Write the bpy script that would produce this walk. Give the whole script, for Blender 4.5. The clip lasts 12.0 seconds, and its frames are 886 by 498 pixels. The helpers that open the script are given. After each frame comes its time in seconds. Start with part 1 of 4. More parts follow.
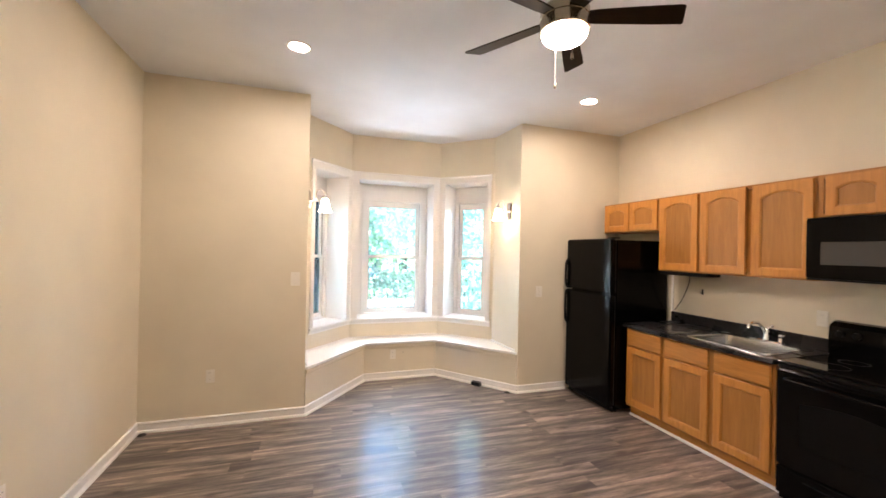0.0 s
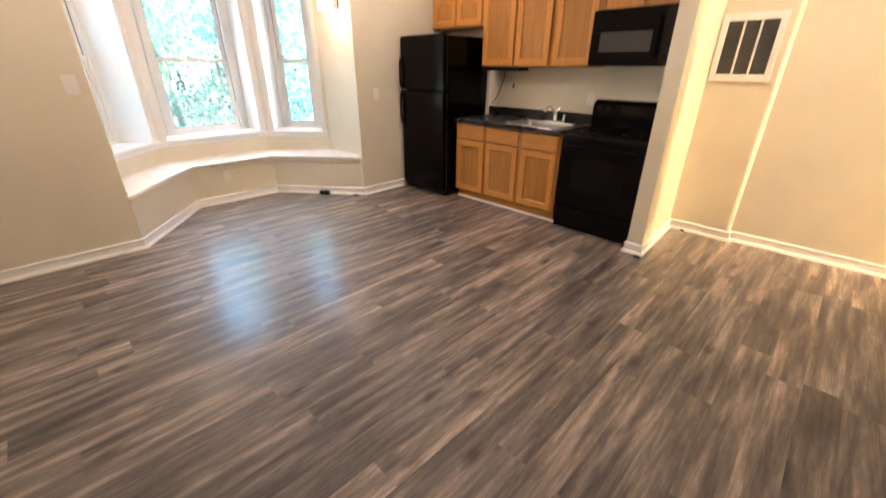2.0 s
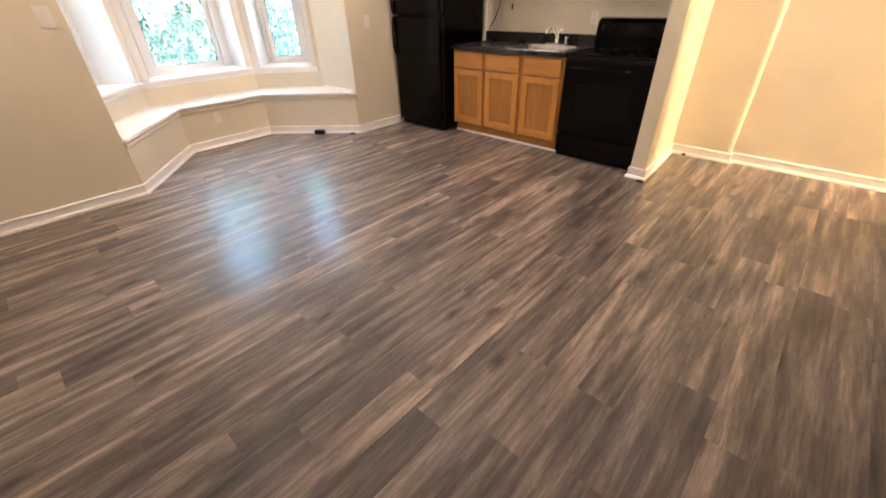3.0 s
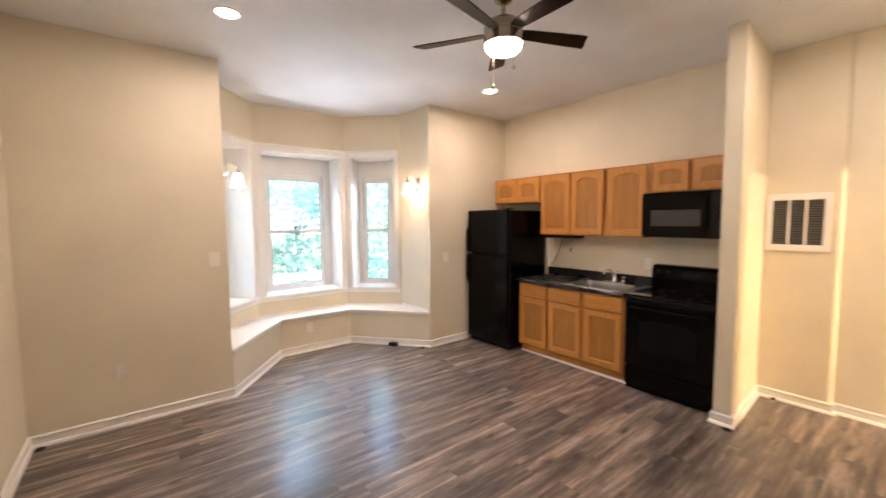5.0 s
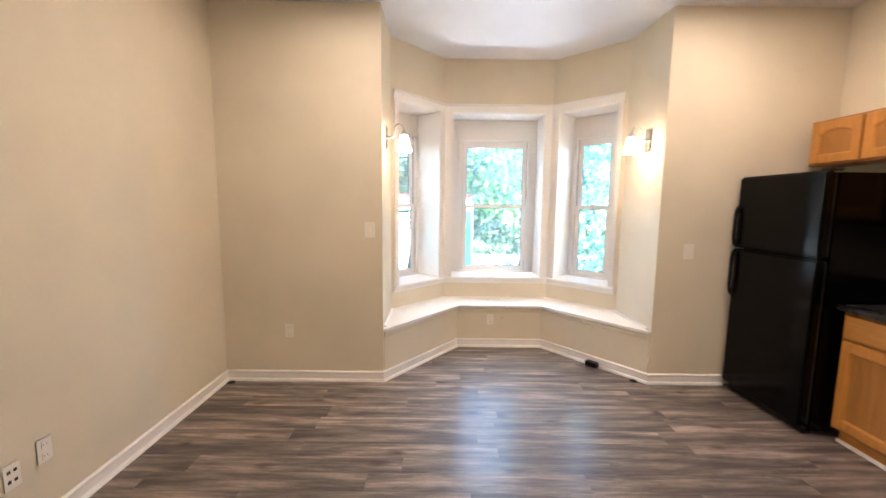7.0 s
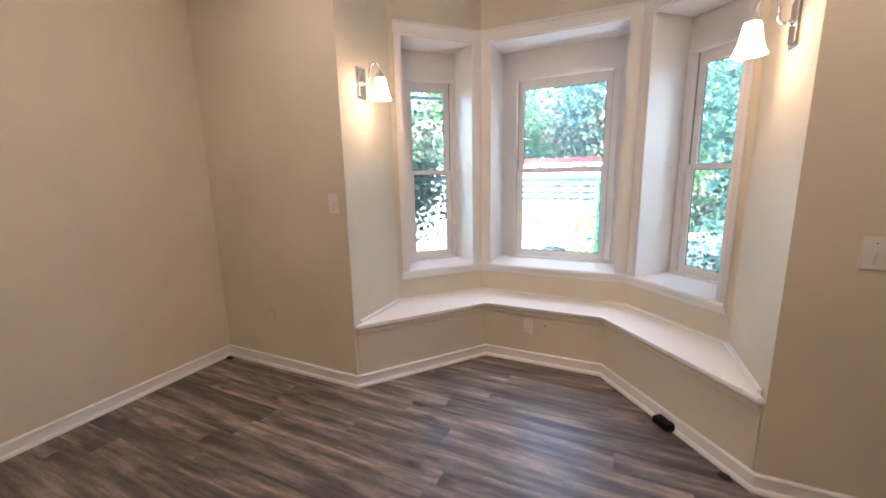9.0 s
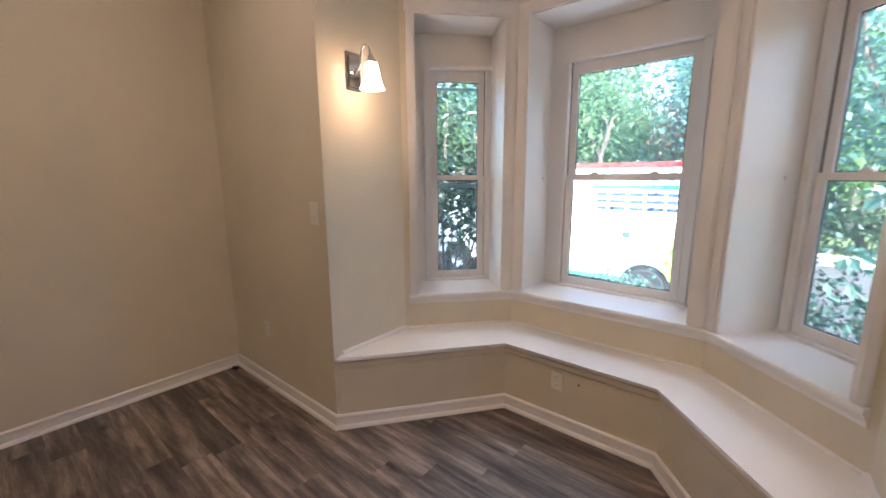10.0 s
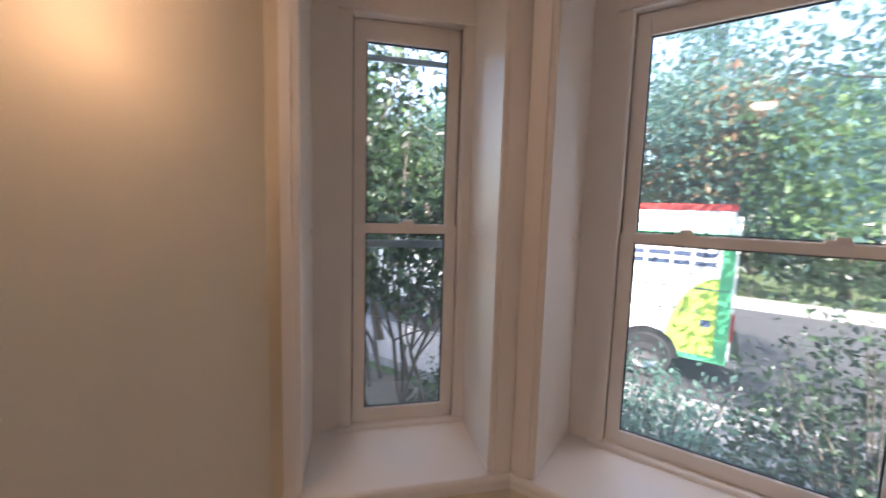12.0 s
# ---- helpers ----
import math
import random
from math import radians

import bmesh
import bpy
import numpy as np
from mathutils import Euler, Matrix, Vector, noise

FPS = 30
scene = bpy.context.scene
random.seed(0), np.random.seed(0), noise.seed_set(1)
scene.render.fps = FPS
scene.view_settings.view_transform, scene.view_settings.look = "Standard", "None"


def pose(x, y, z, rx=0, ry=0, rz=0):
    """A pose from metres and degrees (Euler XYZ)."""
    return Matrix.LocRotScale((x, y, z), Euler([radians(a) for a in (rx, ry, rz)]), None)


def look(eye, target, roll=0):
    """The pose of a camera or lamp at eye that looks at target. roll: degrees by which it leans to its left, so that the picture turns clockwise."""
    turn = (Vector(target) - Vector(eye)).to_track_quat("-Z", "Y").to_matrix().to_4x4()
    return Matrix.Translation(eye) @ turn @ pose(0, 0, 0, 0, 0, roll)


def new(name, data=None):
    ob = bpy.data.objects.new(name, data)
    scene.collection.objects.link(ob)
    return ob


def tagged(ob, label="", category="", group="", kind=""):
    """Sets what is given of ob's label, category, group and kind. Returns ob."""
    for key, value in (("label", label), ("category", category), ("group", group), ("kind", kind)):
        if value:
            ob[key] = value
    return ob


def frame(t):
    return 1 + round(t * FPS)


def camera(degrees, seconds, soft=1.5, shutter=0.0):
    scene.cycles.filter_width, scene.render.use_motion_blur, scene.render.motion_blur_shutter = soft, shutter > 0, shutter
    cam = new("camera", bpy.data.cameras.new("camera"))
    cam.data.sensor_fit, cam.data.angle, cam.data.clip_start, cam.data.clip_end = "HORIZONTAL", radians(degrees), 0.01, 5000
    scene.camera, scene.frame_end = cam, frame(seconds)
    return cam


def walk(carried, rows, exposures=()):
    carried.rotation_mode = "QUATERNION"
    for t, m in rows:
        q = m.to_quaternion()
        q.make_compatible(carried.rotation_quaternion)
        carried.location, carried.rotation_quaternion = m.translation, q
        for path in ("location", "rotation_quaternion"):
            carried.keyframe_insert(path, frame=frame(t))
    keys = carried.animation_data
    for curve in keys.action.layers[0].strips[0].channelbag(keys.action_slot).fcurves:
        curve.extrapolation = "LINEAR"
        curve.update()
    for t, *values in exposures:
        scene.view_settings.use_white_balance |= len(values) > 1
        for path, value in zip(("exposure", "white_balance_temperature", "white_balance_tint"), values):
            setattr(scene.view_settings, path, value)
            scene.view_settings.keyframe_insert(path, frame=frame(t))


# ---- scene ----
cam = camera(97.0, 12.0, 1.5, 0.4)
PATH = [
    (0, (0.264, 0.298, 1.596), (0.889, 2.198, 1.602), 1.2),
    (0.5, (0.291, 0.283, 1.59), (1.064, 2.127, 1.544), 1.0),
    (1, (0.187, 0.305, 1.577), (1.249, 1.988, 1.376), 0.0),
    (1.5, (-0.012, 0.233, 1.509), (1.277, 1.675, 1.0), -0.2),
    (2, (-0.164, 0.262, 1.42), (1.126, 1.541, 0.582), 0.4),
    (2.5, (-0.229, 0.287, 1.339), (0.961, 1.492, 0.275), -2.0),
    (2.7, (-0.261, 0.306, 1.326), (0.919, 1.463, 0.2), -2.1),
    (4.3, (-0.5, 0.177, 1.626), (1.021, 1.439, 1.32), 0.6),
    (4.5, (-0.51, 0.209, 1.632), (0.984, 1.525, 1.437), 0.5),
    (4.6, (-0.506, 0.226, 1.625), (0.961, 1.575, 1.461), 0.6),
    (5, (-0.431, 0.239, 1.629), (0.795, 1.812, 1.481), -0.5),
    (5.5, (-0.242, 0.401, 1.592), (0.652, 2.184, 1.445), -1.7),
    (6, (-0.003, 0.578, 1.544), (0.649, 2.465, 1.421), -1.1),
    (6.5, (0.3, 0.828, 1.555), (0.68, 2.782, 1.362), -0.8),
    (7, (0.698, 1.026, 1.518), (0.702, 3.012, 1.287), 0.6),
    (7.2, (0.817, 1.108, 1.488), (0.706, 3.091, 1.247), 0.9),
    (8.8, (1.744, 2.06, 1.512), (0.967, 3.857, 1.107), -1.8),
    (9, (1.87, 2.201, 1.477), (1.023, 3.973, 1.099), -1.2),
    (9.5, (2.017, 2.571, 1.488), (0.98, 4.243, 1.131), -0.6),
    (10, (2.072, 2.999, 1.493), (0.815, 4.512, 1.133), -0.3),
    (10.5, (1.949, 3.382, 1.476), (0.589, 4.803, 1.113), 0.4),
    (11, (1.745, 3.72, 1.491), (0.333, 5.097, 1.161), 1.3),
    (11.5, (1.514, 4.056, 1.513), (0.088, 5.434, 1.252), 2.1),
    (12, (1.229, 4.237, 1.572), (0.08, 5.861, 1.366), 1.7),
]
EXPOSURES = [(0.0, 4.8, 6480, 20), (1.0, 4.7, 6480, 20), (1.7, 4.65, 6540, 20), (2.5, 4.9, 6630, 22), (4.5, 4.57, 6580, 22), (6.0, 4.75, 6560, 22), (7.0, 4.65, 6530, 21), (8.8, 4.01, 6470, 26), (10.0, 3.43, 6670, 27), (11.0, 3.01, 6920, 34), (11.5, 2.79, 7370, 36), (12.0, 2.58, 7720, 38)]
walk(cam, [(t, look(eye, target, roll)) for t, eye, target, roll in PATH], EXPOSURES)

# ---- world and sun ----
SUN_EL, SUN_ROT = 38, 140
world = bpy.data.worlds.new("sky")
scene.world = world
world.use_nodes = True
wn = world.node_tree
sky = wn.nodes.new("ShaderNodeTexSky")
sky.sky_type = "NISHITA"
sky.sun_disc = False
sky.sun_elevation, sky.sun_rotation = radians(SUN_EL), radians(SUN_ROT)
wn.links.new(sky.outputs[0], wn.nodes["Background"].inputs[0])
wn.nodes["Background"].inputs[1].default_value = 0.15
sun = new("sun", bpy.data.lights.new("sun", "SUN"))
sun.data.energy, sun.data.angle, sun.data.color = 4.6, radians(0.5), (1.0, 0.95, 0.86)
se, sr = radians(SUN_EL), radians(SUN_ROT)
sun.matrix_basis = look((math.sin(sr) * math.cos(se), math.cos(sr) * math.cos(se), math.sin(se)), (0, 0, 0))

WARM = (1.0, 0.83, 0.66)
CAN_WATTS, GLOBE_GLOW, SCONCE_GLOW, HALL_WATTS = 0.60, 5.7, 1.65, 26.0
SKY_FILL_WATTS = (1.0, 2.4, 1.0)
BOUNCE_FILL_WATTS = (1.4, 2.9, 1.4)

# ---- materials ----


def mat(name, color, rough=0.5, metal=0.0, coat=0.0):
    m = bpy.data.materials.new(name)
    m.use_nodes = True
    b = m.node_tree.nodes["Principled BSDF"]
    b.inputs["Base Color"].default_value = (*color, 1)
    b.inputs["Roughness"].default_value = rough
    b.inputs["Metallic"].default_value = metal
    b.inputs["Coat Weight"].default_value = coat
    return m


def node(m, kind, **sockets):
    n = m.node_tree.nodes.new(kind)
    for key, value in sockets.items():
        n.inputs[key.replace("_", " ")].default_value = value
    return n


def wire(m, a, b):
    m.node_tree.links.new(a, b)


def bsdf(m):
    return m.node_tree.nodes["Principled BSDF"]


def ramp(m, fac, stops):
    r = node(m, "ShaderNodeValToRGB")
    e = r.color_ramp.elements
    while len(e) < len(stops):
        e.new(0.5)
    for k, (p, c) in enumerate(stops):
        e[k].position, e[k].color = p, (*c, 1)
    wire(m, fac, r.inputs[0])
    return r.outputs[0]


def coords(m, scale=(1, 1, 1), kind="Object", jitter=False):
    """Texture coordinates in metres, shifted by each object's own random number where asked."""
    tc = node(m, "ShaderNodeTexCoord")
    mp = node(m, "ShaderNodeMapping", Scale=scale)
    wire(m, tc.outputs[kind], mp.inputs[0])
    if jitter:
        info = node(m, "ShaderNodeObjectInfo")
        v = node(m, "ShaderNodeVectorMath")
        v.operation = "SCALE"
        v.inputs[0].default_value = (37.0, 91.0, 53.0)
        wire(m, info.outputs["Random"], v.inputs["Scale"])
        wire(m, v.outputs[0], mp.inputs["Location"])
    return mp.outputs[0]


def noise_tex(m, vec, scale, detail=4, rough=0.5, distort=0.0):
    n = node(m, "ShaderNodeTexNoise", Scale=scale, Detail=detail, Roughness=rough, Distortion=distort)
    wire(m, vec, n.inputs["Vector"])
    return n.outputs["Fac"]


def bump(m, height, strength, distance):
    b = node(m, "ShaderNodeBump", Strength=strength, Distance=distance)
    wire(m, height, b.inputs["Height"])
    wire(m, b.outputs[0], bsdf(m).inputs["Normal"])


def vary_rough(m, fac, lo, hi):
    r = node(m, "ShaderNodeMapRange", To_Min=lo, To_Max=hi)
    wire(m, fac, r.inputs["Value"])
    wire(m, r.outputs[0], bsdf(m).inputs["Roughness"])


def painted(name, color, rough, relief=0.25, patchy=0.05):
    """Rolled paint: faint large patches and a fine roller stipple."""
    m = mat(name, color, rough)
    v = coords(m)
    big = noise_tex(m, v, 1.7, 3)
    lo = tuple(c * (1 - patchy) for c in color)
    hi = tuple(min(1, c * (1 + patchy)) for c in color)
    wire(m, ramp(m, big, [(0.3, lo), (0.7, hi)]), bsdf(m).inputs["Base Color"])
    fine = noise_tex(m, v, 260, 2)
    bump(m, fine, relief, 0.002)
    vary_rough(m, noise_tex(m, v, 6, 4), rough - 0.08, rough + 0.08)
    return m


WALL = painted("cream_wall_paint", (0.722, 0.660, 0.521), 0.55)
CEIL = painted("ceiling_paint", (0.77, 0.80, 0.835), 0.8)
TRIM = painted("white_trim_paint", (0.84, 0.83, 0.80), 0.35, 0.12, 0.03)
PLATE = mat("ivory_plate", (0.84, 0.81, 0.73), 0.3)
DARK = mat("dark_slot", (0.01, 0.01, 0.01), 0.6)
RUBBER = painted("black_rubber", (0.012, 0.011, 0.011), 0.6, 0.3, 0.2)


def plank_material():
    """Wood-look vinyl: soft patches, streaks along the plank, fine pores and a knot here and there."""
    m = mat("grey_brown_vinyl_plank", (0.13, 0.10, 0.085), 0.45)
    streak = noise_tex(m, coords(m, (0.62, 6.4, 1.0), jitter=True), 2.3, 9, 0.66, 0.12)
    patch = noise_tex(m, coords(m, (1.0, 3.4, 1.0), jitter=True), 1.9, 4, 0.55, 0.15)
    fine = noise_tex(m, coords(m, (1.0, 26.0, 1.0), jitter=True), 9, 5, 0.7)
    mott = noise_tex(m, coords(m, (5.0, 14.0, 1.0), jitter=True), 4, 6, 0.7, 0.2)

    def times(x, y, factor):
        mul = node(m, "ShaderNodeMix")
        mul.data_type, mul.blend_type = "RGBA", "MULTIPLY"
        mul.inputs["Factor"].default_value = factor
        wire(m, x, mul.inputs[6]), wire(m, y, mul.inputs[7])
        return mul.outputs[2]
    col = ramp(m, streak, [(0.34, (0.050, 0.043, 0.040)), (0.46, (0.124, 0.104, 0.092)), (0.54, (0.206, 0.171, 0.149)), (0.63, (0.350, 0.290, 0.250))])
    col = times(col, ramp(m, patch, [(0.30, (0.50, 0.50, 0.51)), (0.50, (1.0, 0.98, 0.96)), (0.72, (1.30, 1.26, 1.20))]), 0.85)
    col = times(col, ramp(m, fine, [(0.3, (0.68, 0.68, 0.68)), (0.7, (1.18, 1.18, 1.18))]), 0.6)
    col = times(col, ramp(m, mott, [(0.3, (0.70, 0.69, 0.69)), (0.65, (1.12, 1.12, 1.12))]), 0.6)
    info = node(m, "ShaderNodeObjectInfo")
    col = times(col, ramp(m, info.outputs["Random"], [(0.0, (0.48, 0.47, 0.48)), (0.45, (1.0, 0.98, 0.96)), (1.0, (1.55, 1.47, 1.38))]), 0.62)
    cell = node(m, "ShaderNodeTexVoronoi", Scale=1.0)
    bent = node(m, "ShaderNodeVectorMath")
    bent.operation = "MULTIPLY_ADD"
    warp = node(m, "ShaderNodeTexNoise", Scale=2.5, Detail=3)
    wire(m, coords(m, (2.3, 5.5, 1.0), jitter=True), warp.inputs["Vector"])
    wire(m, warp.outputs["Color"], bent.inputs[0])
    bent.inputs[1].default_value = (0.35, 0.35, 0.0)
    wire(m, coords(m, (2.3, 5.5, 1.0), jitter=True), bent.inputs[2])
    wire(m, bent.outputs[0], cell.inputs["Vector"])
    col = times(col, ramp(m, cell.outputs["Distance"], [(0.05, (0.22, 0.19, 0.18)), (0.10, (0.55, 0.50, 0.48)), (0.20, (1.0, 1.0, 1.0))]), 0.9)
    wire(m, col, bsdf(m).inputs["Base Color"])
    vary_rough(m, streak, 0.50, 0.62)
    bump(m, fine, 0.12, 0.002)
    bsdf(m).inputs["Specular IOR Level"].default_value = 0.5
    # the embossed wear layer shines at low angles alone
    facing = node(m, "ShaderNodeLayerWeight", Blend=0.5)
    gloss = node(m, "ShaderNodeMapRange", From_Min=0.28, From_Max=0.62, To_Min=0.06, To_Max=1.0)
    wire(m, facing.outputs["Facing"], gloss.inputs["Value"])
    wire(m, gloss.outputs[0], bsdf(m).inputs["Coat Weight"])
    bsdf(m).inputs["Coat IOR"].default_value = 1.52
    bsdf(m).inputs["Coat Roughness"].default_value = 0.23
    return m


def oak(name, scale, tint=1.0):
    m = mat(name, (0.44, 0.20, 0.055), 0.36)
    v = coords(m, scale, jitter=True)
    g = noise_tex(m, v, 3.0, 7, 0.65, 0.8)
    base = [(0.25, (0.42, 0.166, 0.030)), (0.5, (0.54, 0.230, 0.043)), (0.75, (0.64, 0.292, 0.062))]
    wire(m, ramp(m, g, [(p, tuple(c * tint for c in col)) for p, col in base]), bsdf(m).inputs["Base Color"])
    vary_rough(m, g, 0.28, 0.45)
    bump(m, g, 0.12, 0.002)
    return m


PLANK = plank_material()
OAK_V = oak("honey_oak_upright_grain", (14, 14, 1.2))
OAK_H = oak("honey_oak_level_grain", (1.2, 14, 14))
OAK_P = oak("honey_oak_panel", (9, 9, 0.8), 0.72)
# face frame tinted darker, standing in for shadow in the gaps round the doors
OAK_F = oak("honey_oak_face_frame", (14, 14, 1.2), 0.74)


def glossy_black(name, rough, base=0.0018, shine=0.13):
    m = mat(name, (base, base, base), rough)
    bsdf(m).inputs["Specular IOR Level"].default_value = shine
    v = coords(m)
    vary_rough(m, noise_tex(m, v, 5, 5), rough * 0.75, rough * 1.35)
    wire(m, ramp(m, noise_tex(m, v, 2.5, 4), [(0.3, (base, base, base)), (0.8, (base * 1.5, base * 1.4, base * 1.4))]), bsdf(m).inputs["Base Color"])
    bump(m, noise_tex(m, v, 90, 2), 0.03, 0.0006)
    return m


ENAMEL = glossy_black("black_enamel", 0.15)
BLACKGLASS = glossy_black("black_glass", 0.06, 0.003, 0.32)
BLACKPLASTIC = glossy_black("black_plastic", 0.32, 0.004, 0.2)
OVENPANE = mat("smoked_oven_pane", (0.004, 0.0038, 0.0036), 0.35)
bsdf(OVENPANE).inputs["Specular IOR Level"].default_value = 0.12
MICROPANE = mat("grey_microwave_screen", (0.042, 0.041, 0.040), 0.3)


def laminate():
    m = mat("black_speckled_laminate", (0.012, 0.012, 0.013), 0.28)
    v = coords(m)
    s = noise_tex(m, v, 480, 1)
    wire(m, ramp(m, s, [(0.62, (0.010, 0.010, 0.011)), (0.72, (0.075, 0.075, 0.078))]), bsdf(m).inputs["Base Color"])
    vary_rough(m, noise_tex(m, v, 5, 4), 0.2, 0.36)
    bsdf(m).inputs["Specular IOR Level"].default_value = 0.3
    return m


LAMINATE = laminate()


def metal(name, color, rough, scale=(1, 1, 60)):
    m = mat(name, color, rough, 1.0)
    n = noise_tex(m, coords(m, scale), 12, 4)
    vary_rough(m, n, rough * 0.7, rough * 1.4)
    return m


STEEL = metal("brushed_steel", (0.58, 0.575, 0.57), 0.22, (60, 2, 2))
CHROME = metal("chrome", (0.78, 0.77, 0.75), 0.08)
NICKEL = metal("brushed_nickel", (0.40, 0.35, 0.275), 0.22)
CHAIN = mat("dull_bead_chain", (0.20, 0.18, 0.15), 0.5)
BLADE = oak("espresso_fan_blade", (4, 30, 30), 0.010)
bsdf(BLADE).inputs["Specular IOR Level"].default_value = 0.12


def glowing(name, color, strength, base=(0.8, 0.78, 0.72)):
    m = mat(name, base, 0.3)
    b = bsdf(m)
    b.inputs["Emission Color"].default_value = (*color, 1)
    b.inputs["Emission Strength"].default_value = strength
    return m


GLOBE = glowing("lit_opal_globe", WARM, GLOBE_GLOW)
SHADE = glowing("lit_opal_shade", (1.0, 0.74, 0.50), SCONCE_GLOW)


def pane_material(name, haze):
    m = bpy.data.materials.new(name)
    m.use_nodes = True
    nt = m.node_tree
    out = nt.nodes["Material Output"]
    tr = nt.nodes.new("ShaderNodeBsdfTransparent")
    tr.inputs[0].default_value = (0.82, 0.93, 0.97, 1)
    gl = nt.nodes.new("ShaderNodeBsdfGlossy")
    gl.inputs["Roughness"].default_value = 0.01
    fr = nt.nodes.new("ShaderNodeFresnel")
    fr.inputs["IOR"].default_value = 1.45
    mx = nt.nodes.new("ShaderNodeMixShader")
    # a faint bluish film that paints glare and haze into the pane
    film = nt.nodes.new("ShaderNodeBsdfTranslucent")
    film.inputs[0].default_value = (0.62, 0.92, 1.0, 1)
    hazy = nt.nodes.new("ShaderNodeMixShader")
    hazy.inputs[0].default_value = haze
    for a, b in ((fr.outputs[0], mx.inputs[0]), (tr.outputs[0], mx.inputs[1]), (gl.outputs[0], mx.inputs[2]), (mx.outputs[0], hazy.inputs[1]), (film.outputs[0], hazy.inputs[2]), (hazy.outputs[0], out.inputs[0])):
        nt.links.new(a, b)
    return m


PANE = pane_material("window_glass", 0.012)
PANE_HAZY = pane_material("hazy_window_glass", 0.034)


def island(name, stops, rough=0.6, thin=0.0):
    """Colour that differs from leaf to leaf."""
    m = mat(name, stops[0][1], rough)
    g = node(m, "ShaderNodeNewGeometry")
    wire(m, ramp(m, g.outputs["Random Per Island"], stops), bsdf(m).inputs["Base Color"])
    if thin:
        b = bsdf(m)
        t = m.node_tree.nodes.new("ShaderNodeBsdfTranslucent")
        wire(m, ramp(m, g.outputs["Random Per Island"], [(p, tuple(min(1, c * 1.6) for c in col)) for p, col in stops]), t.inputs[0])
        mx = m.node_tree.nodes.new("ShaderNodeMixShader")
        mx.inputs[0].default_value = thin
        out = m.node_tree.nodes["Material Output"]
        wire(m, b.outputs[0], mx.inputs[1]), wire(m, t.outputs[0], mx.inputs[2]), wire(m, mx.outputs[0], out.inputs[0])
    return m


LEAF = island("shrub_leaf", [(0.0, (0.04, 0.10, 0.04)), (0.5, (0.075, 0.17, 0.06)), (1.0, (0.15, 0.25, 0.09))], 0.45, 0.5)
LEAF_BLUE = island("blue_green_leaf", [(0.0, (0.045, 0.12, 0.095)), (0.5, (0.085, 0.19, 0.15)), (1.0, (0.14, 0.26, 0.20))], 0.5, 0.6)
LEAF_DARK = island("dark_garden_leaf", [(0.0, (0.011, 0.026, 0.013)), (0.5, (0.020, 0.046, 0.022)), (1.0, (0.05, 0.10, 0.045))], 0.4, 0.25)
LEAF_RUST = island("rusty_leaf", [(0.0, (0.09, 0.10, 0.04)), (0.6, (0.14, 0.10, 0.05)), (1.0, (0.22, 0.10, 0.05))], 0.5, 0.3)


def rough_stuff(name, lo, hi, scale, rough=0.85, relief=0.5):
    m = mat(name, lo, rough)
    v = coords(m)
    n = noise_tex(m, v, scale, 8, 0.65)
    wire(m, ramp(m, n, [(0.3, lo), (0.7, hi)]), bsdf(m).inputs["Base Color"])
    bump(m, noise_tex(m, v, scale * 6, 6), relief, 0.02)
    return m


BARK = rough_stuff("bark", (0.05, 0.04, 0.03), (0.13, 0.10, 0.08), 14)
SOIL = rough_stuff("leaf_litter", (0.05, 0.045, 0.03), (0.16, 0.13, 0.09), 7)
GRASS = rough_stuff("lawn", (0.05, 0.09, 0.03), (0.12, 0.17, 0.06), 9)
ASPHALT = rough_stuff("asphalt", (0.045, 0.045, 0.047), (0.075, 0.074, 0.073), 20)
CONCRETE = rough_stuff("concrete", (0.22, 0.21, 0.20), (0.32, 0.31, 0.29), 6)
BRICKWALL = rough_stuff("far_house_wall", (0.42, 0.36, 0.27), (0.52, 0.46, 0.36), 3)
ROOFING = rough_stuff("far_roof", (0.06, 0.055, 0.05), (0.11, 0.10, 0.095), 5)
VANWHITE = painted("white_coachwork", (0.80, 0.80, 0.79), 0.25, 0.02, 0.02)
VANGREEN = painted("green_livery", (0.03, 0.42, 0.20), 0.3, 0.02, 0.04)
VANLIME = painted("lime_livery", (0.34, 0.55, 0.10), 0.3, 0.02, 0.04)
VANBLUE = painted("slate_blue_livery", (0.05, 0.08, 0.14), 0.35, 0.02, 0.04)
REDPAINT = painted("red_coachwork", (0.50, 0.05, 0.04), 0.3, 0.02, 0.05)
TYRE = rough_stuff("tyre_rubber", (0.012, 0.012, 0.012), (0.03, 0.03, 0.03), 30)
STORM = painted("grey_storm_frame", (0.30, 0.31, 0.31), 0.4, 0.05, 0.1)

# ---- building helpers ----


def link_mesh(name, bm, material, parent=None, label="", smooth=False):
    me = bpy.data.meshes.new(name)
    bmesh.ops.recalc_face_normals(bm, faces=bm.faces[:])
    bm.to_mesh(me)
    bm.free()
    me.materials.append(material)
    if smooth:
        me.shade_smooth()
        me.set_sharp_from_angle(angle=radians(35))
    ob = new(name, me)
    if parent:
        ob.parent = parent
    if label:
        ob["label"] = label
    return ob


def part(name, bm, material, parent, label="", smooth=False):
    return link_mesh(name, bm, material, parent, label, smooth)


def setting(name, bm, material, label, category, smooth=False):
    return tagged(link_mesh(name, bm, material, None, "", smooth), label, category, "", "structure")


def thing(name, m, label, category, group="", kind=""):
    ob = new(name)
    ob.empty_display_size = 0.1
    ob.matrix_basis = m
    return tagged(ob, label, category, group, kind)


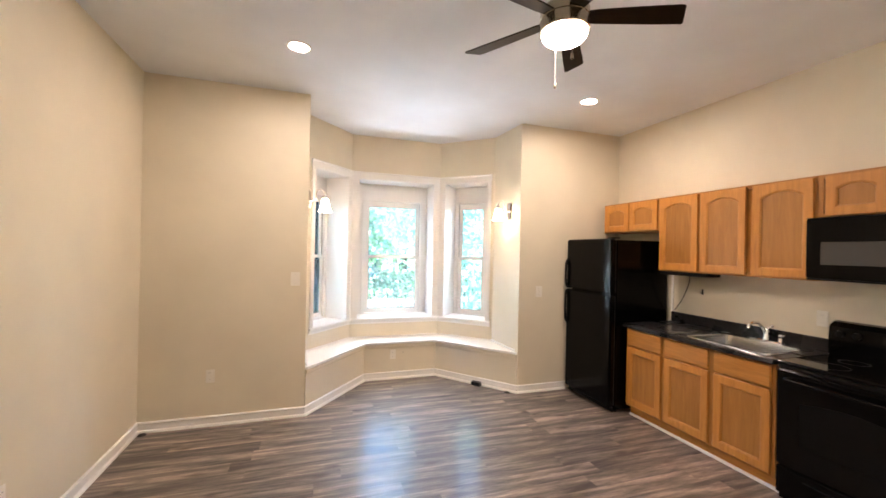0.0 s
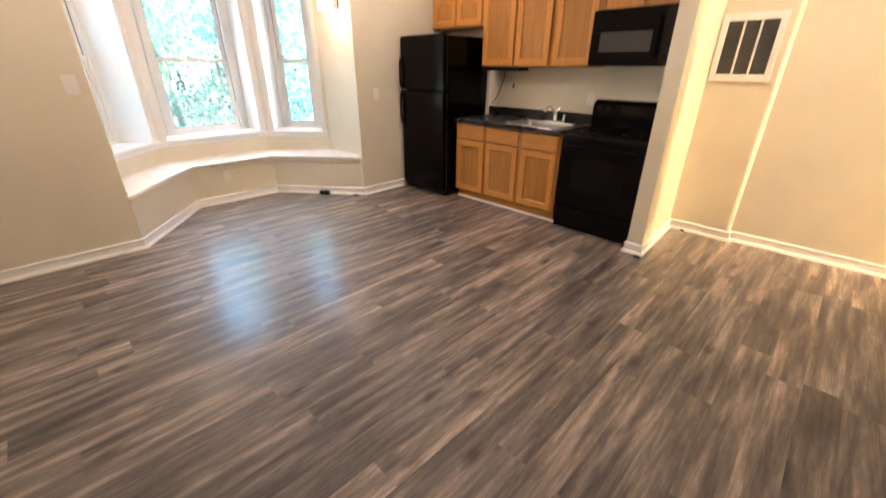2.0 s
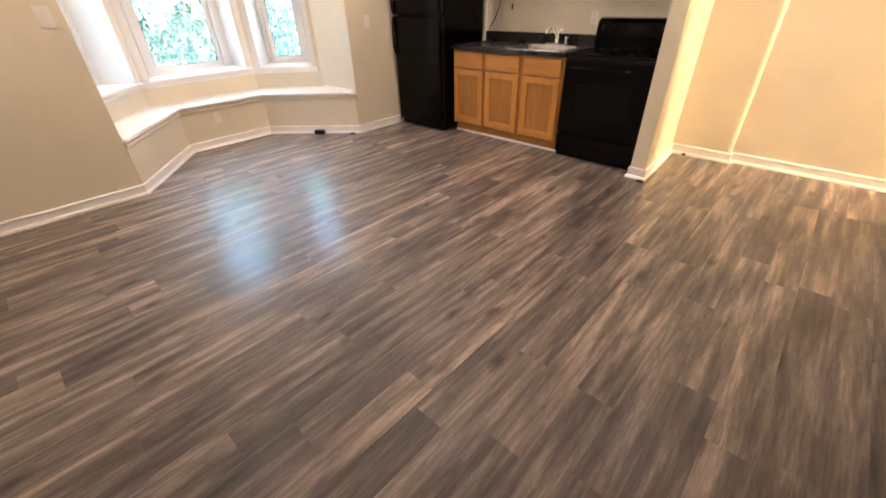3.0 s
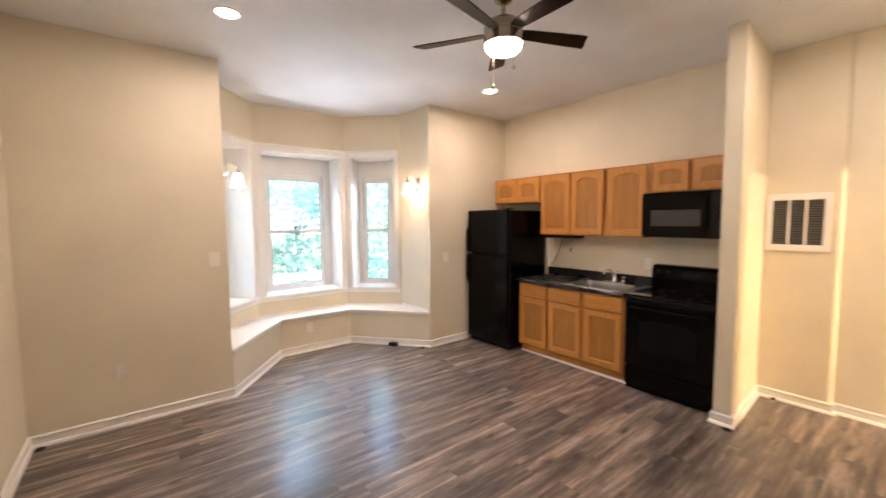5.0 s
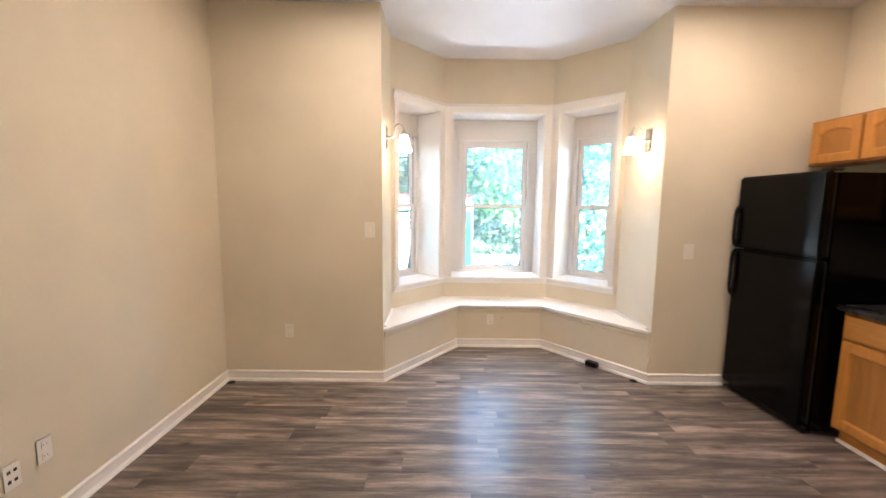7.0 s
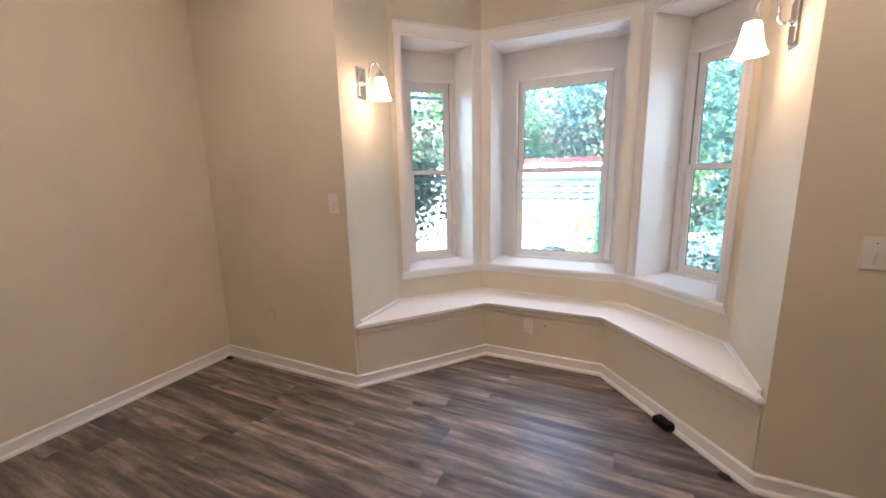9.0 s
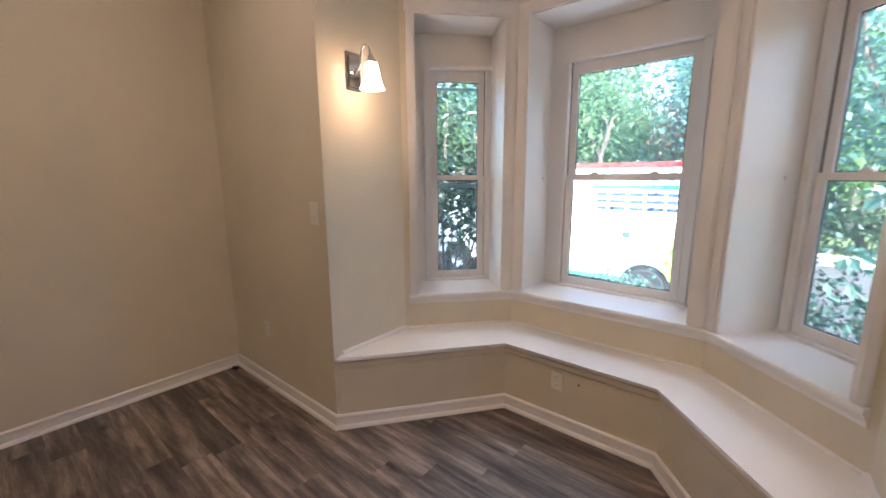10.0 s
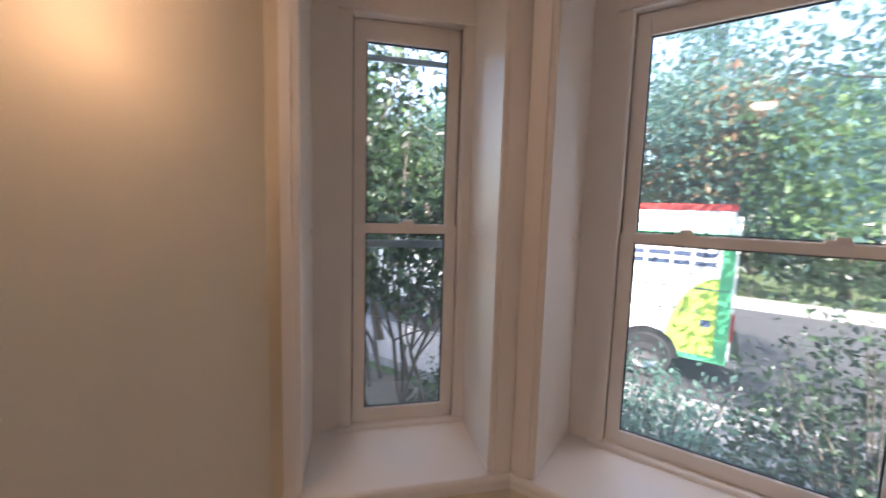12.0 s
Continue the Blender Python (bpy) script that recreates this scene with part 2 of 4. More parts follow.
def bevel(bm, geom, width, segments=2):
    bmesh.ops.bevel(bm, geom=geom, offset=width, segments=segments, affect="EDGES", clamp_overlap=True)


def add_box(bm, x0, x1, y0, y1, z0, z1, soft=0.0, segments=2):
    x0, x1 = sorted((x0, x1))
    y0, y1 = sorted((y0, y1))
    z0, z1 = sorted((z0, z1))
    vs = bmesh.ops.create_cube(bm, size=1.0, matrix=Matrix.LocRotScale(((x0 + x1) / 2, (y0 + y1) / 2, (z0 + z1) / 2), None, (x1 - x0, y1 - y0, z1 - z0)))["verts"]
    if soft:
        bevel(bm, list({e for v in vs for e in v.link_edges}), soft, segments)
    return bm


def box(*a, soft=0.0, segments=2):
    return add_box(bmesh.new(), *a, soft=soft, segments=segments)


def prism(points, z0, z1, bm=None):
    """An upright block on the polygon of the plan."""
    bm = bm or bmesh.new()
    lo = [bm.verts.new((x, y, z0)) for x, y in points]
    hi = [bm.verts.new((x, y, z1)) for x, y in points]
    bm.faces.new(lo[::-1]), bm.faces.new(hi)
    for k in range(len(lo)):
        n = (k + 1) % len(lo)
        bm.faces.new((lo[k], lo[n], hi[n], hi[k]))
    return bm


def lathe(profile, segments=24, bm=None, m=Matrix()):
    """A solid turned about z from (radius, z) points."""
    bm = bm or bmesh.new()
    rings = []
    for r, z in profile:
        if r < 1e-6:
            rings.append([bm.verts.new(m @ Vector((0, 0, z)))])
        else:
            rings.append([bm.verts.new(m @ Vector((r * math.cos(a), r * math.sin(a), z))) for a in np.linspace(0, 2 * math.pi, segments, endpoint=False)])
    for a, b in zip(rings, rings[1:]):
        for k in range(segments):
            n = (k + 1) % segments
            face = [v for v in (a[k % len(a)], a[n % len(a)], b[n % len(b)], b[k % len(b)])]
            face = list(dict.fromkeys(face))
            if len(face) > 2:
                bm.faces.new(face)
    return bm


def tube(points, radii, segments=10, bm=None):
    """A round rod along points, its radius changing along the way, with closed ends."""
    bm = bm or bmesh.new()
    pts = [Vector(p) for p in points]
    if not hasattr(radii, "__len__"):
        radii = [radii] * len(pts)
    rings = []
    for k, (p, r) in enumerate(zip(pts, radii)):
        d = (pts[min(k + 1, len(pts) - 1)] - pts[max(k - 1, 0)]).normalized()
        a = d.orthogonal().normalized() if k == 0 else (a - d * a.dot(d)).normalized()
        b = d.cross(a)
        rings.append([bm.verts.new(p + r * (math.cos(t) * a + math.sin(t) * b)) for t in np.linspace(0, 2 * math.pi, segments, endpoint=False)])
    for ra, rb in zip(rings, rings[1:]):
        for k in range(segments):
            n = (k + 1) % segments
            bm.faces.new((ra[k], ra[n], rb[n], rb[k]))
    bm.faces.new(rings[0][::-1]), bm.faces.new(rings[-1])
    return bm


def offset_line(pts, d):
    """The plan line moved d to its left, with mitred corners."""
    ps = [Vector(p) for p in pts]
    dirs = [(b - a).normalized() for a, b in zip(ps, ps[1:])]
    norms = [Vector((-v.y, v.x)) for v in dirs]
    out = []
    for k, p in enumerate(ps):
        if k == 0:
            out.append(p + norms[0] * d)
        elif k == len(ps) - 1:
            out.append(p + norms[-1] * d)
        else:
            n = (norms[k - 1] + norms[k]).normalized()
            out.append(p + n * (d / max(0.2, n.dot(norms[k]))))
    return out


def sweep(pts, profile, bm=None):
    """A moulding: the closed profile of (offset to the left, z) swept along the plan line."""
    bm = bm or bmesh.new()
    rows = [[bm.verts.new((p.x, p.y, z)) for p in offset_line(pts, d)] for d, z in profile]
    count = len(rows)
    for k in range(count):
        a, b = rows[k], rows[(k + 1) % count]
        for q in range(len(pts) - 1):
            bm.faces.new((a[q], a[q + 1], b[q + 1], b[q]))
    bm.faces.new([r[0] for r in rows][::-1]), bm.faces.new([r[-1] for r in rows])
    return bm


# ---- plan, in metres ----
HIGH = 3.05
WEST, NORTH, EAST, ALCOVE = -1.13, 4.24, 3.84, 4.06
SILL, HEAD = 0.70, 2.50
BAY = [(0.205, 4.24), (0.198, 4.842), (0.71, 5.41), (1.885, 5.41), (2.444, 4.862), (2.475, 4.24)]
SEAT = [(0.213, 4.262), (0.862, 5.085), (1.762, 5.085), (2.466, 4.262)]
DEEP = 0.36

# walls
setting("wall_west", box(WEST - 0.16, WEST, -2.56, NORTH + 0.3, -0.9, HIGH), WALL, "smooth cream-painted plaster wall", "wall")
setting("wall_north_west", prism([(WEST, NORTH), BAY[0], (0.2015, NORTH + 0.3), (WEST, NORTH + 0.3)], -0.9, HIGH), WALL, "cream-painted wall beside the bay window", "wall")
setting("wall_north_east", prism([BAY[5], (ALCOVE + 0.16, NORTH), (ALCOVE + 0.16, NORTH + 0.3), (2.4600, NORTH + 0.3)], -0.9, HIGH), WALL, "cream-painted wall behind the refrigerator", "wall")
setting("wall_east_kitchen", box(EAST, EAST + 0.16, 1.31, NORTH, -0.9, HIGH), WALL, "cream-painted kitchen wall behind the cabinets", "wall")
setting("wall_partition", prism([(3.125, 1.19), (ALCOVE, 1.245), (ALCOVE, 1.31), (3.125, 1.31)], 0, HIGH), WALL, "cream-painted stub wall between stove and alcove", "wall")
setting("wall_alcove", box(ALCOVE, ALCOVE + 0.16, -4.16, 1.31, -0.9, HIGH), WALL, "cream-painted alcove wall", "wall")
JUT = [(ALCOVE - 0.05, 1.2410), (ALCOVE - 0.0005, 1.2435), (ALCOVE - 0.0005, 0.745)] + [(ALCOVE - 0.015 - 0.035 * math.sin(a), 0.780 - 0.035 * math.cos(a)) for a in np.linspace(0, math.pi / 2, 6)]
setting("wall_alcove_panel", prism(JUT[::-1], 0, HIGH - 0.001), WALL, "cream-painted wall chase with a rounded corner", "wall")
setting("wall_south_block", box(0.9, 3.375, -4.16, -0.36, -0.01, HIGH), WALL, "cream-painted wall beside the passage", "wall")
setting("wall_south", box(WEST, 0.9, -2.56, -2.4, -0.01, HIGH), WALL, "plain cream-painted wall closing the room", "wall")
setting("wall_header", box(3.375, ALCOVE - 0.0005, -0.5, -0.36, 2.0, HIGH), WALL, "cream-painted wall above the passage opening", "wall")
setting("wall_passage_end", box(3.375, ALCOVE, -4.16, -4.0, -0.01, HIGH), WALL, "plain cream-painted wall at the passage end", "wall")


def bay_wall(k):
    """One stretch of the bay's wall; the three outer stretches have a window opening."""
    a, b = Vector(BAY[k]), Vector(BAY[k + 1])
    out = offset_line(BAY, DEEP)
    c, d = out[k + 1], out[k]
    if k == 0:
        return prism([(0.2015, NORTH + 0.3), b, c, (0.2015 - DEEP, NORTH + 0.3)], -0.9, HIGH)
    if k == 4:
        return prism([a, (2.4600, NORTH + 0.3), (2.4600 + DEEP, NORTH + 0.3), d], -0.9, HIGH)
    u = (b - a).normalized()
    n = Vector((-u.y, u.x))
    u0, u1 = OPENING[k]
    bm = prism([a, b, c, d], -0.9, SILL - 0.03)
    prism([a, b, c, d], HEAD, HIGH, bm)
    p, q = a + u * u0, a + u * u1
    prism([a, p, p + n * DEEP, d], SILL - 0.03, HEAD, bm)
    prism([q, b, c, q + n * DEEP], SILL - 0.03, HEAD, bm)
    return bm


LENGTHS = [(Vector(b) - Vector(a)).length for a, b in zip(BAY, BAY[1:])]
OPENING = {1: (0.075, LENGTHS[1] - 0.075), 2: (0.075, LENGTHS[2] - 0.075), 3: (0.075, LENGTHS[3] - 0.075)}
for k, nm in enumerate(("west_return", "north_west", "north", "north_east", "east_return")):
    setting("wall_bay_" + nm, bay_wall(k), WALL, "cream-painted wall of the window bay", "wall")

# ceiling and floor base
out = offset_line(BAY, DEEP)
OUTLINE = [(WEST - 0.16, -4.16), (ALCOVE + 0.16, -4.16), (ALCOVE + 0.16, NORTH + 0.3), (out[4].x, NORTH + 0.3), out[4], out[3], out[2], out[1], (out[1].x, NORTH + 0.3), (WEST - 0.16, NORTH + 0.3)]
setting("ceiling", prism(OUTLINE, HIGH, HIGH + 0.12), CEIL, "flat off-white painted ceiling", "ceiling")
floor = setting("floor", prism(OUTLINE, -0.16, -0.0062), DARK, "grey-brown wood-look plank floor", "floor")

# baseboards with shoe moulding
BASE = [(0.0, 0.0), (-0.030, 0.0), (-0.029, 0.010), (-0.022, 0.019), (-0.012, 0.022), (-0.012, 0.067), (-0.016, 0.071), (-0.017, 0.078), (-0.012, 0.085), (0.0, 0.088)]
RUNS = {
    "baseboard_main": [(WEST, -2.4), (WEST, NORTH), (0.205, NORTH), *SEAT[1:3], (2.475, NORTH), (3.10, NORTH)],
    "baseboard_alcove": [(3.20, 1.31), (3.125, 1.31), (3.125, 1.19), (ALCOVE - 0.05, 1.2405), (ALCOVE - 0.05, 0.745), (ALCOVE, 0.745), (ALCOVE, -4.0)],
    "baseboard_south": [(3.375, -4.0), (3.375, -0.36), (0.9, -0.36), (0.9, -2.4), (WEST, -2.4)],
}
for nm, line in RUNS.items():
    setting(nm, sweep(line, BASE), TRIM, "white-painted baseboard with shoe moulding", "baseboard")

# ---- the bay's woodwork ----
seat_back = [(0.2075, 4.262), BAY[1], BAY[2], BAY[3], BAY[4], (2.472, 4.262)]
seat = thing("window_seat", pose(1.31, 5.1, 0), "white-topped built-in window seat with cream front", "window seat", "", "structure")
shift = Vector((1.31, 5.1))


def local(pts):
    return [tuple(Vector(p) - shift) for p in pts]


front = offset_line(SEAT, -0.028)
front = [Vector((0.2065, 4.2445)), *front, Vector((2.4735, 4.2445))]
bm = prism(local(front) + local(seat_back[1:5])[::-1], 0.432, 0.455)
bevel(bm, [e for e in bm.edges if e.verts[0].co.z > 0.45 and e.verts[1].co.z > 0.45 and max(e.verts[0].co.y, e.verts[1].co.y) < -0.02], 0.008, 2)
part("seat_board", bm, TRIM, seat, "white-painted seat board")
bm = sweep(local(SEAT), [(0.0, 0.0), (0.0, 0.4316), (0.02, 0.4316), (0.02, 0.0)])
part("seat_front", bm, WALL, seat, "cream-painted front panels")
part("cove_moulding", sweep(local(SEAT), [(-0.0005, 0.380), (-0.009, 0.382), (-0.014, 0.390), (-0.014, 0.418), (-0.005, 0.422), (-0.005, 0.4318), (-0.0005, 0.4318)]), WALL, seat)
for sx, p0, p1 in ((1, (0.2046, 4.30), BAY[1]), (-1, BAY[4], (2.4718, 4.30))):
    part("end_moulding", sweep(local([p0, p1]), [(-0.001, 0.4552), (-0.020, 0.4552), (-0.018, 0.468), (-0.006, 0.476), (-0.001, 0.477)]), TRIM, seat)
part("back_moulding", sweep(local(BAY[1:5]), [(-0.001, 0.4552), (-0.012, 0.4552), (-0.010, 0.463), (-0.001, 0.467)]), TRIM, seat)

# stool nosing and head casing run round all three windows
IN = [Vector(p) for p in BAY[1:5]]
IN[0] += (IN[1] - IN[0]).normalized() * 0.030
IN[3] += (IN[2] - IN[3]).normalized() * 0.030
setting("trim_window_stool", sweep(IN, [(-0.0002, SILL - 0.028), (-0.030, SILL - 0.028), (-0.036, SILL - 0.020), (-0.036, SILL - 0.008), (-0.030, SILL), (-0.0002, SILL)]), TRIM, "white rounded window stool nosing", "trim")
setting("trim_stool_apron", sweep(IN, [(-0.0004, SILL - 0.075), (-0.008, SILL - 0.072), (-0.010, SILL - 0.055), (-0.022, SILL - 0.036), (-0.024, SILL - 0.0285), (-0.0004, SILL - 0.0285)]), TRIM, "white moulding under the window stool", "trim")
setting("trim_window_head", sweep(IN, [(-0.0004, HEAD - 0.004), (-0.018, HEAD - 0.004), (-0.018, HEAD + 0.062), (-0.030, HEAD + 0.072), (-0.030, HEAD + 0.082), (-0.0004, HEAD + 0.084)]), TRIM, "white head casing above the bay windows", "trim")


def bay_window(k, number, glass, label):
    """A deep white window box in one stretch of the bay, with a double-hung window at its back."""
    a, b = Vector(BAY[k]), Vector(BAY[k + 1])
    u = (b - a).normalized()
    m = Matrix(((u.x, -u.y, 0, a.x), (u.y, u.x, 0, a.y), (0, 0, 1, 0), (0, 0, 0, 1)))
    win = thing("window_%d" % number, m, label, "window", "bay windows", "structure")
    u0, u1 = OPENING[k]
    g0, g1 = glass
    z0, z1, mid = 0.772, 2.178, 1.485
    d = 0.335
    # box lining and casing on the room side
    for name, x0, x1 in (("jamb", u0, u0 + 0.012), ("jamb", u1 - 0.012, u1)):
        part(name, box(x0, x1, 0.0, d + 0.02, SILL, HEAD - 0.013), TRIM, win)
    part("head_lining", box(u0, u1, 0.0, d + 0.02, HEAD - 0.0125, HEAD - 0.0005), TRIM, win)
    part("window_sill", box(u0 + 0.0005, u1 - 0.0005, 0.0, d + 0.02, SILL - 0.0295, SILL - 0.0005), TRIM, win)
    lo = 0.038 if k == 1 else 0.006
    hi = LENGTHS[k] - (0.038 if k == 3 else 0.006)
    for x0, x1 in ((lo, u0 + 0.016), (u1 - 0.016, hi)):
        bm = box(x0, x1, -0.020, -0.0006, SILL + 0.0005, HEAD - 0.0045, soft=0.004)
        part("casing", bm, TRIM, win)
        bm = box(x0 + 0.018, x1 - 0.018, -0.027, -0.0198, SILL + 0.0008, HEAD - 0.005, soft=0.003)
        part("casing_bead", bm, TRIM, win)
    # boards that fill the back of the box round the frame
    f0, f1, fz0, fz1 = g0 - 0.085, g1 + 0.085, z0 - 0.055, z1 + 0.075
    bm = bmesh.new()
    add_box(bm, u0 + 0.0125, f0, d, d + 0.018, SILL, HEAD - 0.013)
    add_box(bm, f1, u1 - 0.0125, d, d + 0.018, SILL, HEAD - 0.013)
    add_box(bm, f0, f1, d, d + 0.018, fz1, HEAD - 0.013)
    add_box(bm, f0, f1, d, d + 0.018, SILL, fz0)
    part("back_board", bm, TRIM, win)
    # outer frame: four mouldings with a stepped section
    t = 0.036
    for name, c in (("frame_stile", (f0 - 0.012, f0 + t, fz0, fz1)), ("frame_stile", (f1 - t, f1 + 0.012, fz0, fz1))):
        part(name, box(c[0], c[1], d - 0.022, d + 0.05, c[2], c[3], soft=0.004), TRIM, win)
    part("frame_head", box(f0 - 0.012, f1 + 0.012, d - 0.026, d + 0.05, fz1 + 0.0005, fz1 + 0.03, soft=0.004), TRIM, win)
    part("frame_sill", box(f0 - 0.02, f1 + 0.02, d - 0.030, d + 0.05, fz0 - 0.026, fz0 - 0.0005, soft=0.004), TRIM, win)
    # strips close the sash gaps; their grey stands in for the groove's shade
    for xa in (f0 + t - 0.002, f1 - t - 0.004):
        part("sash_track", box(xa, xa + 0.006, d + 0.020, d + 0.052, fz0, fz1), STORM, win, "shadowed grey sash track")
    for sx, xa in ((1, u0 + 0.012), (-1, u1 - 0.012)):
        part("jamb_stop", box(xa, xa + sx * 0.010, d - 0.10, d - 0.075, mid - 0.012, mid + 0.006, soft=0.002), TRIM, win, "small painted-over stop on the jamb")
    # two sashes, the lower one nearer the room
    for name, y, s0, s1, rail_lo, rail_hi in (("upper_sash", d + 0.028, mid - 0.012, z1 + 0.0748, 0.034, 0.0748), ("lower_sash", d + 0.002, z0 - 0.0548, mid + 0.020, 0.0548, 0.034)):
        x0, x1 = f0 + t + 0.004, f1 - t - 0.004
        bm = bmesh.new()
        add_box(bm, x0, g0, y, y + 0.024, s0, s1, soft=0.003)
        add_box(bm, g1, x1, y, y + 0.024, s0, s1, soft=0.003)
        add_box(bm, g0 - 0.002, g1 + 0.002, y + 0.001, y + 0.023, s0, s0 + rail_lo, soft=0.002)
        add_box(bm, g0 - 0.002, g1 + 0.002, y + 0.001, y + 0.023, s1 - rail_hi, s1, soft=0.002)
        sash = part(name, bm, TRIM, win)
        p = part("pane", box(g0 - 0.004, g1 + 0.004, y + 0.010, y + 0.013, s0 + rail_lo - 0.004, s1 - rail_hi + 0.004), PANE_HAZY if k == 2 else PANE, sash, "hazy glass pane" if k == 2 else "clear glass pane")
        p.visible_shadow = False
        bm = bmesh.new()
        for xa in (g0 + 0.0005, g1 - 0.0055):
            add_box(bm, xa, xa + 0.005, y + 0.0135, y + 0.020, s0 + rail_lo, s1 - rail_hi)
        for za in (s0 + rail_lo + 0.0005, s1 - rail_hi - 0.0055):
            add_box(bm, g0 + 0.006, g1 - 0.006, y + 0.0135, y + 0.020, za, za + 0.005)
        part("gasket", bm, DARK, sash, "thin black glazing gasket")
    for cx in ((g0 + g1) / 2,) if g1 - g0 < 0.5 else (g0 + 0.15, g1 - 0.15):
        bm = box(cx - 0.03, cx + 0.03, d - 0.004, d + 0.020, mid + 0.0205, mid + 0.030, soft=0.003)
        add_box(bm, cx - 0.010, cx + 0.024, d - 0.012, d + 0.008, mid + 0.030, mid + 0.040, soft=0.003)
        part("sash_lock", bm, TRIM, win, "small white sash lock")
    if k == 1:
        # storm window outside
        for za, zb in ((mid - 0.075, mid - 0.045), (z1 - 0.055, z1 - 0.035)):
            part("storm_bar", box(g0 - 0.03, g1 + 0.03, d + 0.065, d + 0.080, za, zb, soft=0.002), STORM, win, "grey storm window bar")
    # added lamp above the view, standing in for the sky's light at the opening
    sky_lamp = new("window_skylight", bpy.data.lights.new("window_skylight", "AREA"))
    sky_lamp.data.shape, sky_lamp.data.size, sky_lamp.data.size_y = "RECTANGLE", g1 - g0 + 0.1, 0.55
    sky_lamp.data.energy, sky_lamp.data.color = SKY_FILL_WATTS[k - 1], (0.62, 0.82, 1.0)
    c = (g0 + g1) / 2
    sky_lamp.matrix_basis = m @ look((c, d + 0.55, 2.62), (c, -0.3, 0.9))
    # added hidden lamp below the sill, standing in for daylight bounced off the street
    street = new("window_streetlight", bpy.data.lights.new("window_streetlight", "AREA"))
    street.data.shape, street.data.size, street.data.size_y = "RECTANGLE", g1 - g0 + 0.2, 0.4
    street.data.energy, street.data.color = BOUNCE_FILL_WATTS[k - 1], (0.74, 0.88, 1.0)
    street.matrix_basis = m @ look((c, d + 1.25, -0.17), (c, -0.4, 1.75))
    return win


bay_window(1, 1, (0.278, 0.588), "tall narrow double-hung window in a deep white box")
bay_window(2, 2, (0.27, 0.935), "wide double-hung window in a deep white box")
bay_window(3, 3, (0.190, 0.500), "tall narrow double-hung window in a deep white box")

# ---- kitchen ----
# kitchen units: x runs along the wall from the refrigerator end, y into the wall, z up


def kitchen(front, start, z=0.0):
    return pose(front, start, z, 0, 0, -90)


def door_ring(w, h, arch, inset, z=0.0):
    """Outline of a door's panel: a rectangle whose top edge rises in an arch."""
    x0, x1, y0, y1 = inset, w - inset, inset, h - inset - arch
    pts = [(x0, y0), (x1, y0)]
    steps = 11
    for k in range(steps):
        s = k / (steps - 1)
        pts.append((x1 + (x0 - x1) * s, y1 + arch * math.sin(math.pi * s) ** 0.8))
    return pts


def cabinet_door(parent, x, z, w, h, arch=0.0, thick=0.019):
    """A frame door with a raised panel, hung on the cabinet's front."""
    rail = min(0.055, h * 0.2)
    inner = door_ring(w, h, arch, rail)
    steps = len(inner) - 2
    outer = [(0, 0), (w, 0)] + [(w - w * k / (steps - 1), h) for k in range(steps)]
    e = 0.004
    shrink = [(min(max(px, e), w - e), min(max(py, e), h - e)) for px, py in outer]
    bm = bmesh.new()

    def ring(pts, y):
        return [bm.verts.new((x + px, y, z + py)) for px, py in pts]
    def frame_ring(more, y):
        return ring(door_ring(w, h, arch, rail + more), y)
    rings = [ring(outer, 0.0), ring(outer, -thick + e), ring(shrink, -thick), ring(inner, -thick), frame_ring(0.003, -thick + 0.003), frame_ring(0.008, -thick + 0.004), frame_ring(0.013, -thick + 0.011), frame_ring(0.013, -0.002)]
    for a, b in zip(rings, rings[1:]):
        for k in range(len(a)):
            n = (k + 1) % len(a)
            bm.faces.new((a[k], a[n], b[n], b[k]))
    bm.faces.new(rings[0])
    door = part("door", bm, OAK_V, parent, "honey oak framed door")
    bm = bmesh.new()
    r1 = frame_ring(0.0135, -thick + 0.012)
    r2 = frame_ring(0.0135, -0.003)
    for k in range(len(r1)):
        n = (k + 1) % len(r1)
        bm.faces.new((r1[k], r1[n], r2[n], r2[k]))
    bm.faces.new(r1)
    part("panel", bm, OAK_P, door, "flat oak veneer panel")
    return door


def wall_cabinet(start, w, z0, z1, doors, label):
    cab = thing("wall_cabinet", kitchen(3.574, start, z0), label, "cabinet", "upper kitchen cabinets")
    h, depth = z1 - z0, EAST - 3.574 - 0.002
    bm = box(0.0005, w - 0.0005, 0.019, depth, 0, h)
    part("body", bm, OAK_V, cab)
    bm = bmesh.new()
    add_box(bm, 0.0005, 0.035, 0, 0.0188, 0, h, soft=0.0015)
    add_box(bm, w - 0.035, w - 0.0005, 0, 0.0188, 0, h, soft=0.0015)
    add_box(bm, 0.035, w - 0.035, 0.0006, 0.0185, 0, 0.035, soft=0.0015)
    add_box(bm, 0.035, w - 0.035, 0.0006, 0.0185, h - 0.035, h, soft=0.0015)
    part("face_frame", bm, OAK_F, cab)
    for x0, x1 in doors:
        cabinet_door(cab, x0, 0.014, x1 - x0, h - 0.028, 0.045 if h > 0.5 else 0.032)
    return cab


UP0, UP1 = 1.435, 2.168
wall_cabinet(4.166, 0.791, 1.835, UP1, [(0.02, 0.385), (0.405, 0.772)], "low honey oak wall cabinet with arched doors above the refrigerator")
wall_cabinet(3.375, 0.435, UP0, UP1, [(0.012, 0.422)], "tall honey oak wall cabinet with one arched door")
wall_cabinet(2.940, 0.870, UP0, UP1, [(0.014, 0.405), (0.452, 0.856)], "tall honey oak wall cabinet with two arched doors")
